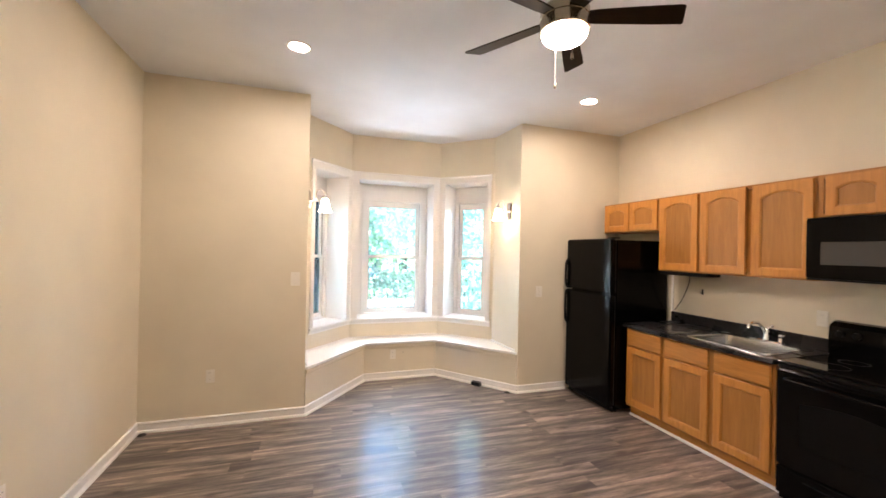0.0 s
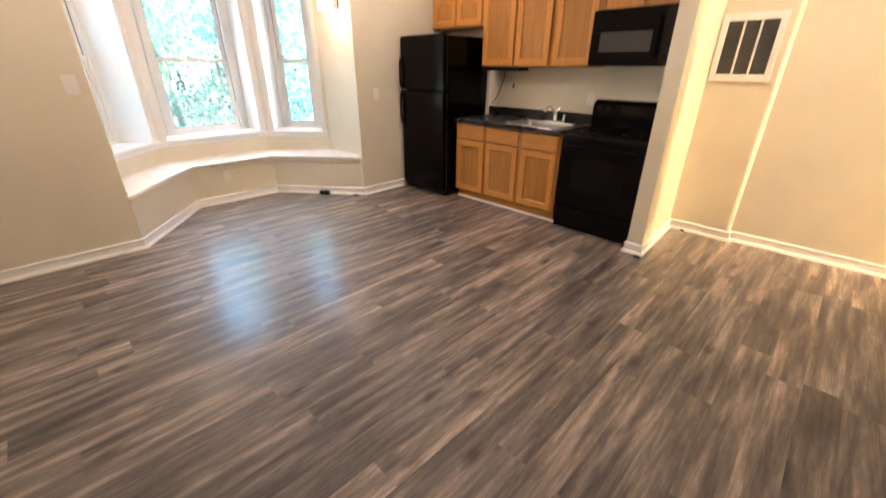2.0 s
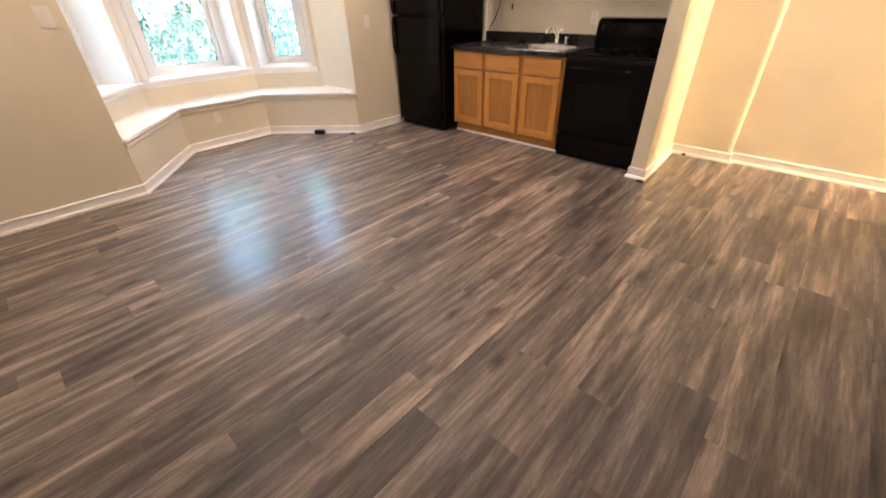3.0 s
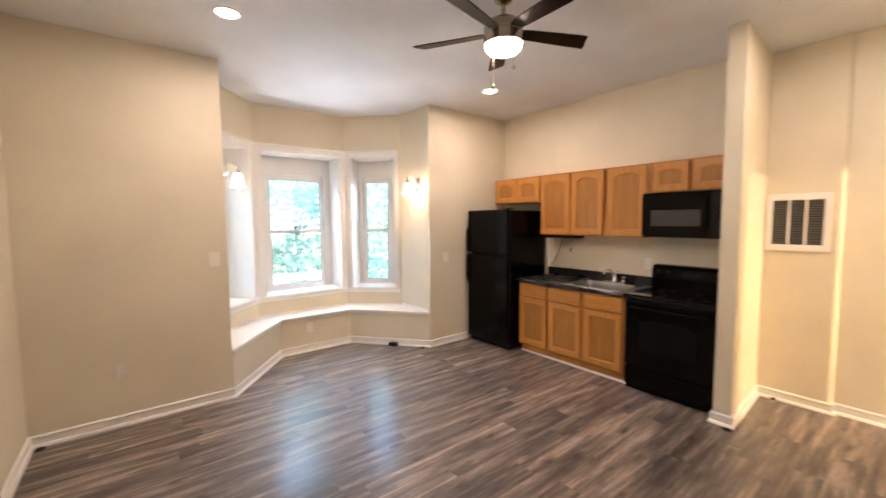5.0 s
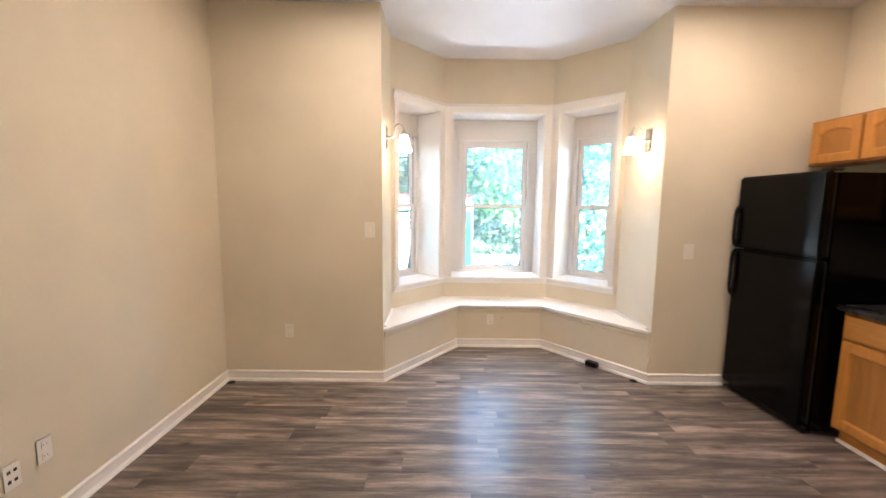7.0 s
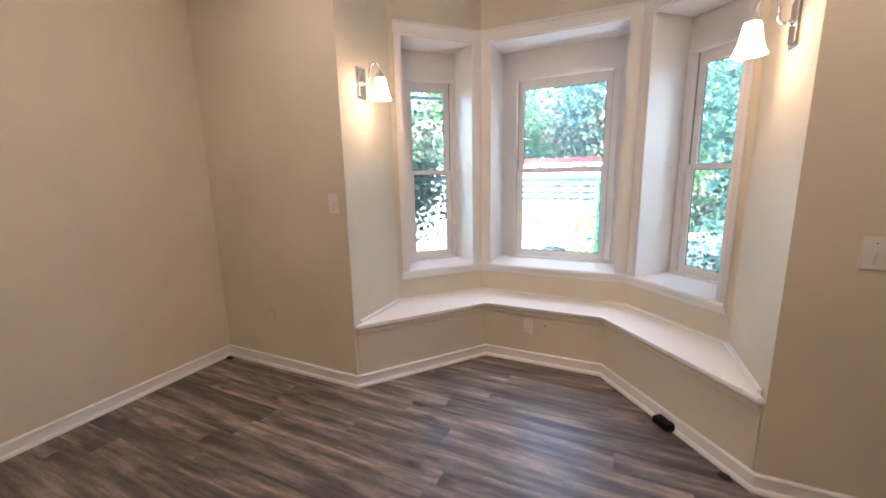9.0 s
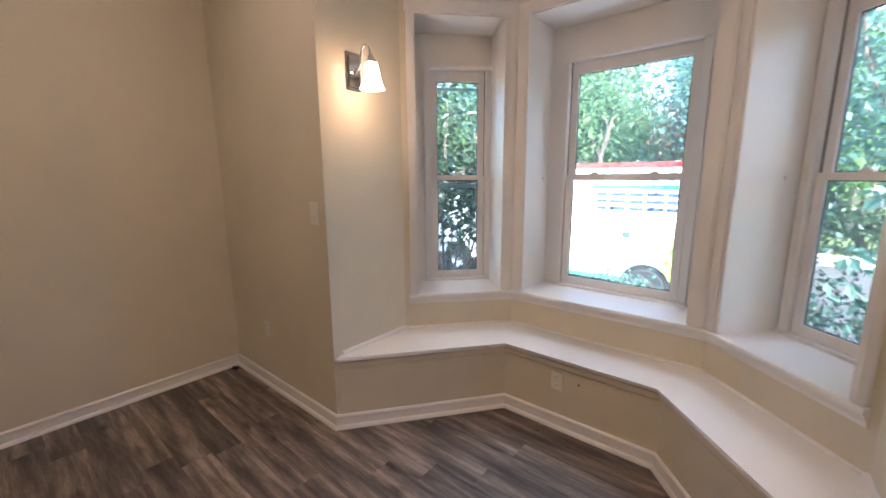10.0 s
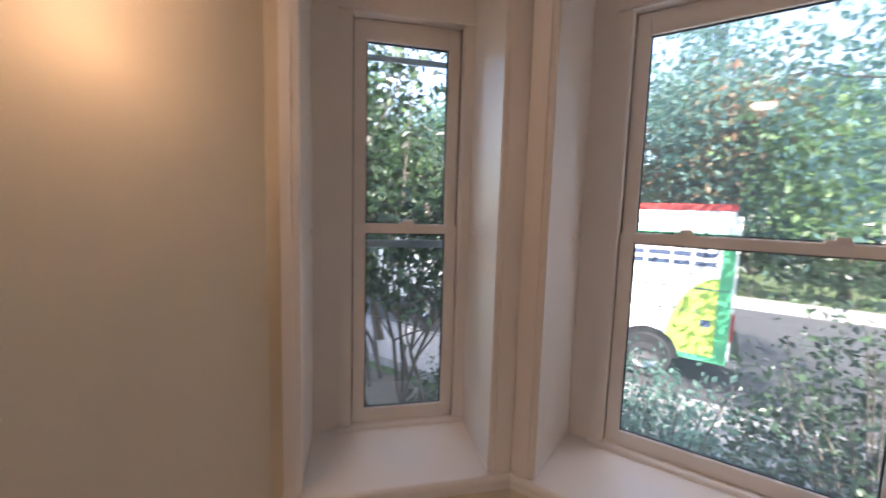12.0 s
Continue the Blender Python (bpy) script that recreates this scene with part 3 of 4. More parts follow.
wall_cabinet(2.070, 0.758, 1.868, UP1, [(0.05, 0.365), (0.405, 0.735)], "low honey oak wall cabinet above the microwave")


def base_cabinet(start, w, fronts, label):
    cab = thing("base_cabinet", kitchen(3.245, start), label, "cabinet", "lower kitchen cabinets")
    top, depth = 0.874, EAST - 3.245 - 0.002
    bm = bmesh.new()
    add_box(bm, 0.0005, 0.019, 0.0195, depth, 0.0995, top)
    add_box(bm, w - 0.019, w - 0.0005, 0.0195, depth, 0.0995, top)
    add_box(bm, 0.0005, 0.019, 0.073, depth, 0.0, 0.099)
    add_box(bm, w - 0.019, w - 0.0005, 0.073, depth, 0.0, 0.099)
    add_box(bm, 0.0195, w - 0.0195, 0.0195, depth, 0.10, 0.118)
    add_box(bm, 0.0195, w - 0.0195, depth - 0.01, depth, 0.12, top)
    part("body", bm, OAK_V, cab)
    part("toe_kick", box(0.0005, w - 0.0005, 0.06, 0.072, 0.0, 0.099), OAK_H, cab)
    bm = bmesh.new()
    edges = [0.0005] + [(a[1] + b[0]) / 2 for a, b in zip(fronts, fronts[1:])] + [w - 0.0005]
    for k, x in enumerate(edges):
        half = 0.03
        add_box(bm, max(0.0005, x - half), min(w - 0.0005, x + half), 0, 0.0188, 0.0995, top, soft=0.0015)
    for za, zb in ((0.0995, 0.135), (0.675, 0.715), (top - 0.03, top)):
        add_box(bm, 0.03, w - 0.03, 0.0006, 0.0184, za, zb, soft=0.0015)
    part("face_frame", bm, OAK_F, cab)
    for x0, x1 in fronts:
        cabinet_door(cab, x0, 0.122, x1 - x0, 0.565, 0.0)
        part("drawer_front", box(x0, x1, -0.019, -0.0004, 0.706, 0.858, soft=0.006, segments=3), OAK_H, cab, "plain honey oak drawer front")
    return cab


base_cabinet(3.432, 0.432, [(0.016, 0.415)], "honey oak base cabinet with one door and drawer")
base_cabinet(3.000, 0.898, [(0.018, 0.425), (0.470, 0.872)], "honey oak sink cabinet with two doors")
setting("trim_cabinet_shoe", sweep([(3.305, 3.432), (3.305, 2.103)], [(-0.0, 0.0), (-0.018, 0.0), (-0.017, 0.008), (-0.011, 0.016), (-0.0, 0.019)]), TRIM, "white shoe moulding at the cabinet base", "trim")

# worktop with a hole for the sink
SX0, SX1, SY0, SY1 = 0.655, 1.245, 0.075, 0.52
top = thing("worktop", kitchen(3.196, 3.440, 0.8745), "black speckled laminate worktop with short backsplash", "worktop")
TW, TD = 1.34, EAST - 3.196 - 0.002
bm = bmesh.new()
for x0, x1, y0, y1 in ((0, SX0, 0, TD), (SX1, TW, 0, TD), (SX0, SX1, 0, SY0), (SX0, SX1, SY1, TD)):
    add_box(bm, x0, x1, y0, y1, 0, 0.036)
bmesh.ops.remove_doubles(bm, verts=bm.verts, dist=0.0001)
bevel(bm, [e for e in bm.edges if all(abs(v.co.y) < 1e-4 for v in e.verts) and abs(e.verts[0].co.x - e.verts[1].co.x) > 0.01], 0.008, 3)
part("slab", bm, LAMINATE, top)
part("backsplash", box(0, TW, TD - 0.02, TD - 0.0005, 0.0364, 0.135, soft=0.005), LAMINATE, top)

# drop-in sink
sink = thing("sink", kitchen(3.196, 3.440, 0.911), "shallow stainless steel drop-in sink", "sink")
bm = bmesh.new()


def rounded(x0, x1, y0, y1, r, z):
    pts = []
    for cx, cy, a0 in ((x1 - r, y1 - r, 0), (x0 + r, y1 - r, 90), (x0 + r, y0 + r, 180), (x1 - r, y0 + r, 270)):
        for k in range(6):
            a = radians(a0 + 18 * k)
            pts.append(bm.verts.new((cx + r * math.cos(a), cy + r * math.sin(a), z)))
    return pts


o = (SX0 - 0.022, SX1 + 0.022, SY0 - 0.022, SY1 + 0.085)
i = (SX0 + 0.012, SX1 - 0.012, SY0 + 0.012, SY1 - 0.012)
rings = [rounded(*o, 0.045, 0.0005), rounded(o[0] + 0.004, o[1] - 0.004, o[2] + 0.004, o[3] - 0.004, 0.042, 0.006),
         rounded(i[0] - 0.012, i[1] + 0.012, i[2] - 0.012, i[3] + 0.012, 0.06, 0.0055), rounded(*i, 0.055, 0.003),
         rounded(i[0] + 0.012, i[1] - 0.012, i[2] + 0.012, i[3] - 0.012, 0.055, -0.12), rounded(i[0] + 0.05, i[1] - 0.05, i[2] + 0.05, i[3] - 0.05, 0.05, -0.145)]
for a, b in zip(rings, rings[1:]):
    for k in range(len(a)):
        n = (k + 1) % len(a)
        bm.faces.new((a[k], a[n], b[n], b[k]))
bm.faces.new(rings[-1])
part("basin", bm, STEEL, sink, "", True)
part("drain", lathe([(0, -0.1435), (0.042, -0.1435), (0.045, -0.141), (0.03, -0.139), (0, -0.1425)], 24, None, Matrix.Translation(((SX0 + SX1) / 2, (SY0 + SY1) / 2, 0))), CHROME, sink, "", True)

faucet = thing("faucet", kitchen(3.196 + SY1 + 0.040, 3.440 - (SX0 + SX1) / 2, 0.917), "chrome kitchen faucet with lever and side sprayer", "faucet")
part("deck_plate", box(-0.125, 0.125, -0.026, 0.026, 0, 0.013, soft=0.006, segments=3), CHROME, faucet, "", True)
part("valve_body", lathe([(0.0, 0.013), (0.027, 0.013), (0.024, 0.04), (0.020, 0.075), (0.016, 0.092), (0, 0.097)], 20), CHROME, faucet, "", True)
spout = [(0, -0.004, 0.05), (-0.01, -0.03, 0.105), (-0.016, -0.075, 0.150), (-0.022, -0.125, 0.152), (-0.026, -0.165, 0.128), (-0.027, -0.175, 0.105)]
part("spout", tube(spout, [0.014, 0.0135, 0.013, 0.0125, 0.013, 0.0135], 14), CHROME, faucet, "", True)
part("lever", tube([(0, 0.0, 0.09), (0.012, 0.016, 0.112), (0.028, 0.03, 0.128)], [0.010, 0.008, 0.010], 12), CHROME, faucet, "", True)
bm = lathe([(0, 0.013), (0.021, 0.013), (0.017, 0.03), (0.014, 0.045), (0.018, 0.058), (0.014, 0.070), (0, 0.073)], 18, None, Matrix.Translation((0.10, 0, 0)))
part("side_sprayer", bm, CHROME, faucet, "", True)
part("sprayer_lever", tube([(0.10, 0.0, 0.062), (0.135, -0.004, 0.068)], [0.006, 0.005], 10), CHROME, faucet, "", True)

# refrigerator
fr = thing("refrigerator", kitchen(3.072, 4.196), "glossy black top-freezer refrigerator", "refrigerator")
FW, FH = 0.722, 1.748
part("cabinet", box(0.006, FW - 0.006, 0.072, EAST - 3.072 - 0.03, 0.03, FH - 0.012, soft=0.008), ENAMEL, fr)
for name, z0, z1 in (("freezer_door", 1.192, FH), ("fresh_food_door", 0.065, 1.182)):
    d = part(name, box(0, FW, 0, 0.064, z0, z1, soft=0.014, segments=3), ENAMEL, fr, "", True)
    part("door_gasket", box(0.012, FW - 0.012, 0.0645, 0.0715, z0 + 0.012, z1 - 0.012), RUBBER, d)
    za, zb = (1.20, 1.52) if name == "freezer_door" else (0.80, 1.174)
    path = [(0.026, 0.006, za), (0.026, -0.016, za + 0.02), (0.026, -0.026, za + 0.06), (0.026, -0.028, (za + zb) / 2), (0.026, -0.026, zb - 0.06), (0.026, -0.016, zb - 0.02), (0.026, 0.006, zb)]
    part("handle", tube(path, [0.014, 0.013, 0.012, 0.0115, 0.012, 0.013, 0.014], 12), BLACKPLASTIC, d, "", True)
part("base_grille", box(0.01, FW - 0.01, 0.05, 0.07, 0.012, 0.058, soft=0.004), BLACKPLASTIC, fr)
part("hinge_cap", box(FW - 0.085, FW - 0.012, 0.02, 0.12, FH + 0.0005, FH + 0.014, soft=0.005), BLACKPLASTIC, fr)
for fx in (0.05, FW - 0.05):
    for fy in (0.12, 0.68):
        part("foot", lathe([(0, 0), (0.02, 0), (0.018, 0.03), (0, 0.0305)], 14, None, Matrix.Translation((fx, fy, 0))), RUBBER, fr)

# stove
st = thing("stove", kitchen(3.205, 2.086), "black freestanding electric range with smooth glass top", "stove")
SW, SD = 0.756, EAST - 3.205 - 0.012
part("body", box(0.002, SW - 0.002, 0.045, SD, 0.0, 0.893, soft=0.003), ENAMEL, st)
part("cooktop", box(-0.001, SW + 0.001, 0.012, SD - 0.075, 0.8935, 0.915, soft=0.006, segments=3), BLACKGLASS, st, "smooth black glass cooktop", True)
for bx, by, r in ((0.2, 0.16, 0.1), (0.56, 0.16, 0.075), (0.2, 0.42, 0.075), (0.56, 0.42, 0.1)):
    part("burner_ring", lathe([(r - 0.004, 0.9152), (r, 0.9154), (r + 0.001, 0.9152)], 36, None, Matrix.Translation((bx, by, 0))), MICROPANE, st, "thin grey burner ring")
bm = bmesh.new()
prof = [(SD - 0.075, 0.8935), (SD - 0.085, 0.93), (SD - 0.100, 1.045), (SD - 0.090, 1.120), (SD - 0.060, 1.152), (SD - 0.015, 1.158), (SD, 1.14), (SD, 0.8935)]
lo = [bm.verts.new((0.004, y, z)) for y, z in prof]
hi = [bm.verts.new((SW - 0.004, y, z)) for y, z in prof]
bm.faces.new(lo), bm.faces.new(hi[::-1])
for k in range(len(prof)):
    n = (k + 1) % len(prof)
    bm.faces.new((lo[k], lo[n], hi[n], hi[k]))
bevel(bm, [e for e in bm.edges if abs(e.verts[0].co.x - e.verts[1].co.x) < 1e-5], 0.012, 3)
guard = part("backguard", bm, ENAMEL, st, "curved control backguard", True)
tilt = pose(0, 0, 0, 97, 0, 0)
for kx in (0.075, 0.165, SW - 0.165, SW - 0.075):
    part("knob", lathe([(0, 0), (0.024, 0), (0.022, 0.018), (0.016, 0.022), (0, 0.022)], 20, None, Matrix.Translation((kx, SD - 0.096, 1.075)) @ tilt), BLACKPLASTIC, guard, "", True)
part("clock_display", box(SW / 2 - 0.09, SW / 2 + 0.09, SD - 0.104, SD - 0.096, 1.05, 1.10, soft=0.002), BLACKGLASS, guard)
door = part("oven_door", box(0.006, SW - 0.006, 0.0, 0.042, 0.235, 0.862, soft=0.010, segments=3), ENAMEL, st, "", True)
bm = bmesh.new()
arc = [(0.14, 0.40), (SW - 0.14, 0.40)] + [(SW - 0.14 - (SW - 0.28) * k / 12, 0.665 + 0.035 * math.sin(math.pi * k / 12)) for k in range(13)]
fa = [bm.verts.new((x, -0.003, z)) for x, z in arc]
fb = [bm.verts.new((x, 0.004, z)) for x, z in arc]
bm.faces.new(fa), bm.faces.new(fb[::-1])
for k in range(len(arc)):
    n = (k + 1) % len(arc)
    bm.faces.new((fa[k], fb[k], fb[n], fa[n]))
part("oven_window", bm, OVENPANE, door, "smoked glass oven window")
part("handle", tube([(0.06, 0.002, 0.805), (0.075, -0.035, 0.805), (0.13, -0.046, 0.805), (SW - 0.13, -0.046, 0.805), (SW - 0.075, -0.035, 0.805), (SW - 0.06, 0.002, 0.805)], 0.012, 12), ENAMEL, door, "", True)
part("vent_strip", box(0.01, SW - 0.01, 0.010, 0.044, 0.866, 0.890, soft=0.004), BLACKPLASTIC, st)
drw = part("storage_drawer", box(0.006, SW - 0.006, 0.004, 0.042, 0.045, 0.226, soft=0.008, segments=3), ENAMEL, st, "", True)
part("drawer_grip", box(0.16, SW - 0.16, -0.012, 0.006, 0.168, 0.190, soft=0.008, segments=3), ENAMEL, drw, "", True)

# microwave
mw = thing("microwave", kitchen(3.448, 2.066, 1.447), "black over-the-range microwave with grey door screen", "microwave")
part("case", box(0.002, 0.752, 0.035, EAST - 3.448 - 0.004, 0, 0.417, soft=0.004), BLACKPLASTIC, mw)
md = part("door", box(0.0, 0.575, 0.0, 0.034, 0.012, 0.414, soft=0.008, segments=3), ENAMEL, mw, "", True)
part("screen", box(0.085, 0.505, -0.0025, 0.004, 0.105, 0.255, soft=0.002), MICROPANE, md, "grey perforated door screen")
part("handle", tube([(0.545, 0.003, 0.06), (0.548, -0.03, 0.09), (0.55, -0.036, 0.2), (0.548, -0.03, 0.33), (0.545, 0.003, 0.36)], 0.010, 12), ENAMEL, md, "", True)
cp = part("control_panel", box(0.578, 0.754, 0.001, 0.034, 0.012, 0.414, soft=0.006), BLACKGLASS, mw)
for r in range(5):
    for c in range(3):
        part("key", box(0.605 + c * 0.044, 0.640 + c * 0.044, -0.001, 0.004, 0.06 + r * 0.045, 0.09 + r * 0.045, soft=0.002), BLACKPLASTIC, cp)
part("vent_grille", box(0.004, 0.75, 0.004, 0.034, 0.4145, 0.4185), BLACKPLASTIC, mw)
part("underside_lip", box(0.002, 0.752, 0.004, 0.034, 0.0, 0.0115, soft=0.003), BLACKPLASTIC, mw)

# under-cabinet light and its cord
uc = thing("undercabinet_light", kitchen(3.585, 3.372, UP0 - 0.034), "black flat light fixture under the wall cabinet", "lamp")
part("housing", box(0, 0.50, 0, 0.17, 0.0, 0.0335, soft=0.006, segments=3), BLACKPLASTIC, uc, "", True)
part("diffuser", box(0.03, 0.47, 0.03, 0.13, -0.003, 0.001, soft=0.001), MICROPANE, uc)
part("power_cord", tube([(0.16, 0.172, 0.015), (0.155, 0.215, -0.02), (0.130, 0.243, -0.07), (0.105, 0.246, -0.13), (0.075, 0.247, -0.20), (0.040, 0.248, -0.27), (-0.01, 0.248, -0.335), (-0.035, 0.248, -0.375)], 0.004, 8), RUBBER, uc, "thin black power cord")
hk = thing("wall_hook", pose(EAST, 3.11, 1.245, 0, 0, 90), "small dark metal hook on the kitchen wall", "hook")
part("plate", box(-0.008, 0.008, 0.0, 0.004, -0.026, 0.026, soft=0.001), BLACKPLASTIC, hk)
part("prong", tube([(0, 0.003, 0.0), (0, 0.02, -0.012), (0, 0.026, -0.002)], 0.003, 8), BLACKPLASTIC, hk)
setting("trim_corner_strip", box(EAST - 0.012, EAST - 0.0005, 3.428, 3.452, 1.012, UP0 - 0.001, soft=0.002), TRIM, "narrow white wall strip beside the refrigerator", "trim")


# ---- wall fittings ----
def on_wall(x, y, z, facing):
    """Pose of a plate on a wall: x along it, y out into the room. facing: direction of the room in degrees."""
    return pose(x, y, z, 0, 0, facing - 90)


def outlet(m, label, slots=True, group="outlets"):
    ob = thing("wall_outlet", m, label, "outlet", group)
    pl = part("cover_plate", box(-0.036, 0.036, 0.0, 0.006, -0.058, 0.058, soft=0.003), PLATE, ob)
    for dz in (-0.027, 0.027):
        s = part("socket", box(-0.017, 0.017, 0.0055, 0.009, dz - 0.017, dz + 0.017, soft=0.004), PLATE, pl)
        if slots:
            for sx in (-0.0075, 0.0075):
                part("slot", box(sx - 0.001, sx + 0.001, 0.0085, 0.0092, dz - 0.004, dz + 0.004), DARK, pl)
    return ob


def switch(m, label):
    ob = thing("light_switch", m, label, "switch", "switches")
    pl = part("cover_plate", box(-0.042, 0.042, 0.0, 0.007, -0.064, 0.064, soft=0.003), PLATE, ob)
    part("toggle", box(-0.006, 0.006, 0.005, 0.020, -0.010, 0.014, soft=0.002), PLATE, pl)
    for dz in (-0.04, 0.04):
        part("screw", box(-0.002, 0.002, 0.0062, 0.0082, dz - 0.002, dz + 0.002), STEEL, pl)
    return ob


outlet(on_wall(-0.585, NORTH, 0.437, -90), "ivory double wall outlet")
outlet(on_wall(1.215, 5.085, 0.300, -90), "ivory double outlet on the window seat front")
outlet(on_wall(WEST, 2.715, 0.372, 0), "ivory double outlet beside a jack plate")
outlet(on_wall(EAST, 2.168, 1.150, 180), "ivory outlet above the worktop backsplash")
jack = thing("jack_plate", on_wall(WEST, 2.575, 0.345, 0), "ivory wall plate with four dark jacks", "outlet", "outlets")
jp = part("cover_plate", box(-0.036, 0.036, 0, 0.006, -0.058, 0.058, soft=0.003), PLATE, jack)
for dx in (-0.013, 0.013):
    for dz in (-0.022, 0.022):
        part("jack", box(dx - 0.007, dx + 0.007, 0.005, 0.0075, dz - 0.007, dz + 0.007, soft=0.001), DARK, jp)
switch(on_wall(0.103, NORTH, 1.297, -90), "ivory toggle light switch beside the bay")
switch(on_wall(2.732, NORTH, 1.143, -90), "ivory toggle light switch beside the refrigerator")
bm = lathe([(0, 0), (0.006, 0), (0.005, 0.003), (0, 0.003)], 10, None, pose(1.345, 5.0852, 0.315, 90, 0, 0))
tagged(link_mesh("screw_cap", bm, DARK), "small dark plugged hole in the window seat front", "screw cap")

# return-air grille in the alcove
gr = thing("air_grille", on_wall(ALCOVE - 0.05, 1.020, 1.582, 180), "white return-air grille with three dark louvred bays", "vent")
GW, GH = 0.415, 0.49
bm = bmesh.new()
for x0, x1, z0, z1 in ((-GW / 2, -GW / 2 + 0.042, -GH / 2, GH / 2), (GW / 2 - 0.042, GW / 2, -GH / 2, GH / 2), (-GW / 2 + 0.0425, GW / 2 - 0.0425, GH / 2 - 0.055, GH / 2), (-GW / 2 + 0.0425, GW / 2 - 0.0425, -GH / 2, -GH / 2 + 0.055)):
    add_box(bm, x0, x1, 0, 0.022, z0, z1, soft=0.004)
part("frame", bm, TRIM, gr)
part("backing", box(-GW / 2 + 0.03, GW / 2 - 0.03, 0.0005, 0.003, -GH / 2 + 0.04, GH / 2 - 0.04), DARK, gr)
bay_w = (GW - 0.084) / 3
for k in (1, 2):
    x = -GW / 2 + 0.042 + k * bay_w
    part("mullion", box(x - 0.007, x + 0.007, 0.003, 0.021, -GH / 2 + 0.0555, GH / 2 - 0.0555, soft=0.002), TRIM, gr)
GREY = painted("grey_louvre", (0.10, 0.095, 0.085), 0.5, 0.05, 0.1)
for k in range(3):
    xa = -GW / 2 + 0.0425 + k * bay_w + (0.0075 if k else 0)
    xb = -GW / 2 + 0.0415 + (k + 1) * bay_w - (0.0075 if k < 2 else 0)
    for r in range(18):
        z = -GH / 2 + 0.066 + r * 0.021
        bm = bmesh.new()
        vs = [bm.verts.new(c) for c in ((xa, 0.004, z + 0.014), (xb, 0.004, z + 0.014), (xb, 0.017, z), (xa, 0.017, z), (xa, 0.004, z + 0.012), (xb, 0.004, z + 0.012), (xb, 0.017, z - 0.002), (xa, 0.017, z - 0.002))]
        for f in ((0, 1, 2, 3), (7, 6, 5, 4), (0, 3, 7, 4), (1, 5, 6, 2), (3, 2, 6, 7), (0, 4, 5, 1)):
            bm.faces.new([vs[q] for q in f])
        part("slat", bm, GREY, gr)


# ---- lamps ----
def sconce(m, label):
    ob = thing("wall_sconce", m, label, "wall lamp", "bay sconces")
    bm = box(-0.052, 0.052, 0.0, 0.010, -0.10, 0.10, soft=0.003)
    add_box(bm, -0.038, 0.038, 0.0095, 0.020, -0.086, 0.086, soft=0.006, segments=3)
    plate = part("backplate", bm, CHROME, ob, "rectangular chrome backplate")
    part("boss", lathe([(0, 0.02), (0.018, 0.02), (0.015, 0.032), (0.008, 0.040), (0, 0.041)], 18, None, Matrix.Translation((0, 0, 0.0)) @ pose(0, 0, 0, -90, 0, 0)), CHROME, plate, "", True)
    arm = [(0, 0.035, 0.0), (0, 0.056, 0.002), (0, 0.070, 0.016), (0, 0.073, 0.045), (0, 0.075, 0.080), (0, 0.088, 0.106), (0, 0.115, 0.118), (0, 0.142, 0.107), (0, 0.156, 0.082), (0, 0.160, 0.055)]
    part("arm", tube(arm, 0.0065, 12), CHROME, ob, "curved chrome gooseneck arm", True)
    at = Matrix.Translation((0, 0.160, 0))
    part("shade_cap", lathe([(0, 0.060), (0.012, 0.060), (0.020, 0.045), (0.030, 0.030), (0.031, 0.020), (0, 0.020)], 24, None, at), CHROME, ob, "", True)
    shade = [(0.029, 0.022), (0.034, 0.010), (0.039, -0.020), (0.047, -0.060), (0.058, -0.095), (0.068, -0.112), (0.064, -0.112), (0.054, -0.094), (0.043, -0.060), (0.035, -0.020), (0.028, 0.010), (0, 0.012)]
    part("shade", lathe(shade, 32, None, at), SHADE, ob, "glowing white bell glass shade", True)
    return ob


sconce(on_wall(0.2026, 4.468, 2.072, 0.66), "chrome gooseneck wall sconce with lit bell shade")
sconce(on_wall(2.4634, 4.468, 2.072, 182.85), "chrome gooseneck wall sconce with lit bell shade")

# ceiling fan
FX, FY = 1.476, 2.04
fan = thing("ceiling_fan", pose(FX, FY, HIGH), "nickel ceiling fan with five dark blades and light", "ceiling fan")
part("canopy", lathe([(0, 0), (0.066, 0), (0.066, -0.012), (0.055, -0.045), (0.030, -0.062), (0, -0.062)], 28), NICKEL, fan, "", True)
part("downrod", lathe([(0, -0.06), (0.013, -0.06), (0.013, -0.150), (0, -0.150)], 16), NICKEL, fan, "", True)
hub = part("motor_housing", lathe([(0, -0.138), (0.028, -0.140), (0.060, -0.150), (0.095, -0.168), (0.116, -0.190), (0.124, -0.205), (0.124, -0.245), (0.121, -0.248), (0.121, -0.254), (0.127, -0.257), (0.127, -0.305), (0.120, -0.312), (0, -0.312)], 40), NICKEL, fan, "brushed nickel drum motor housing", True)
glob = part("globe", lathe([(0.112, -0.3125), (0.115, -0.322), (0.110, -0.337), (0.094, -0.353), (0.066, -0.366), (0.033, -0.373), (0, -0.375)], 36), GLOBE, fan, "lit opal glass bowl", True)
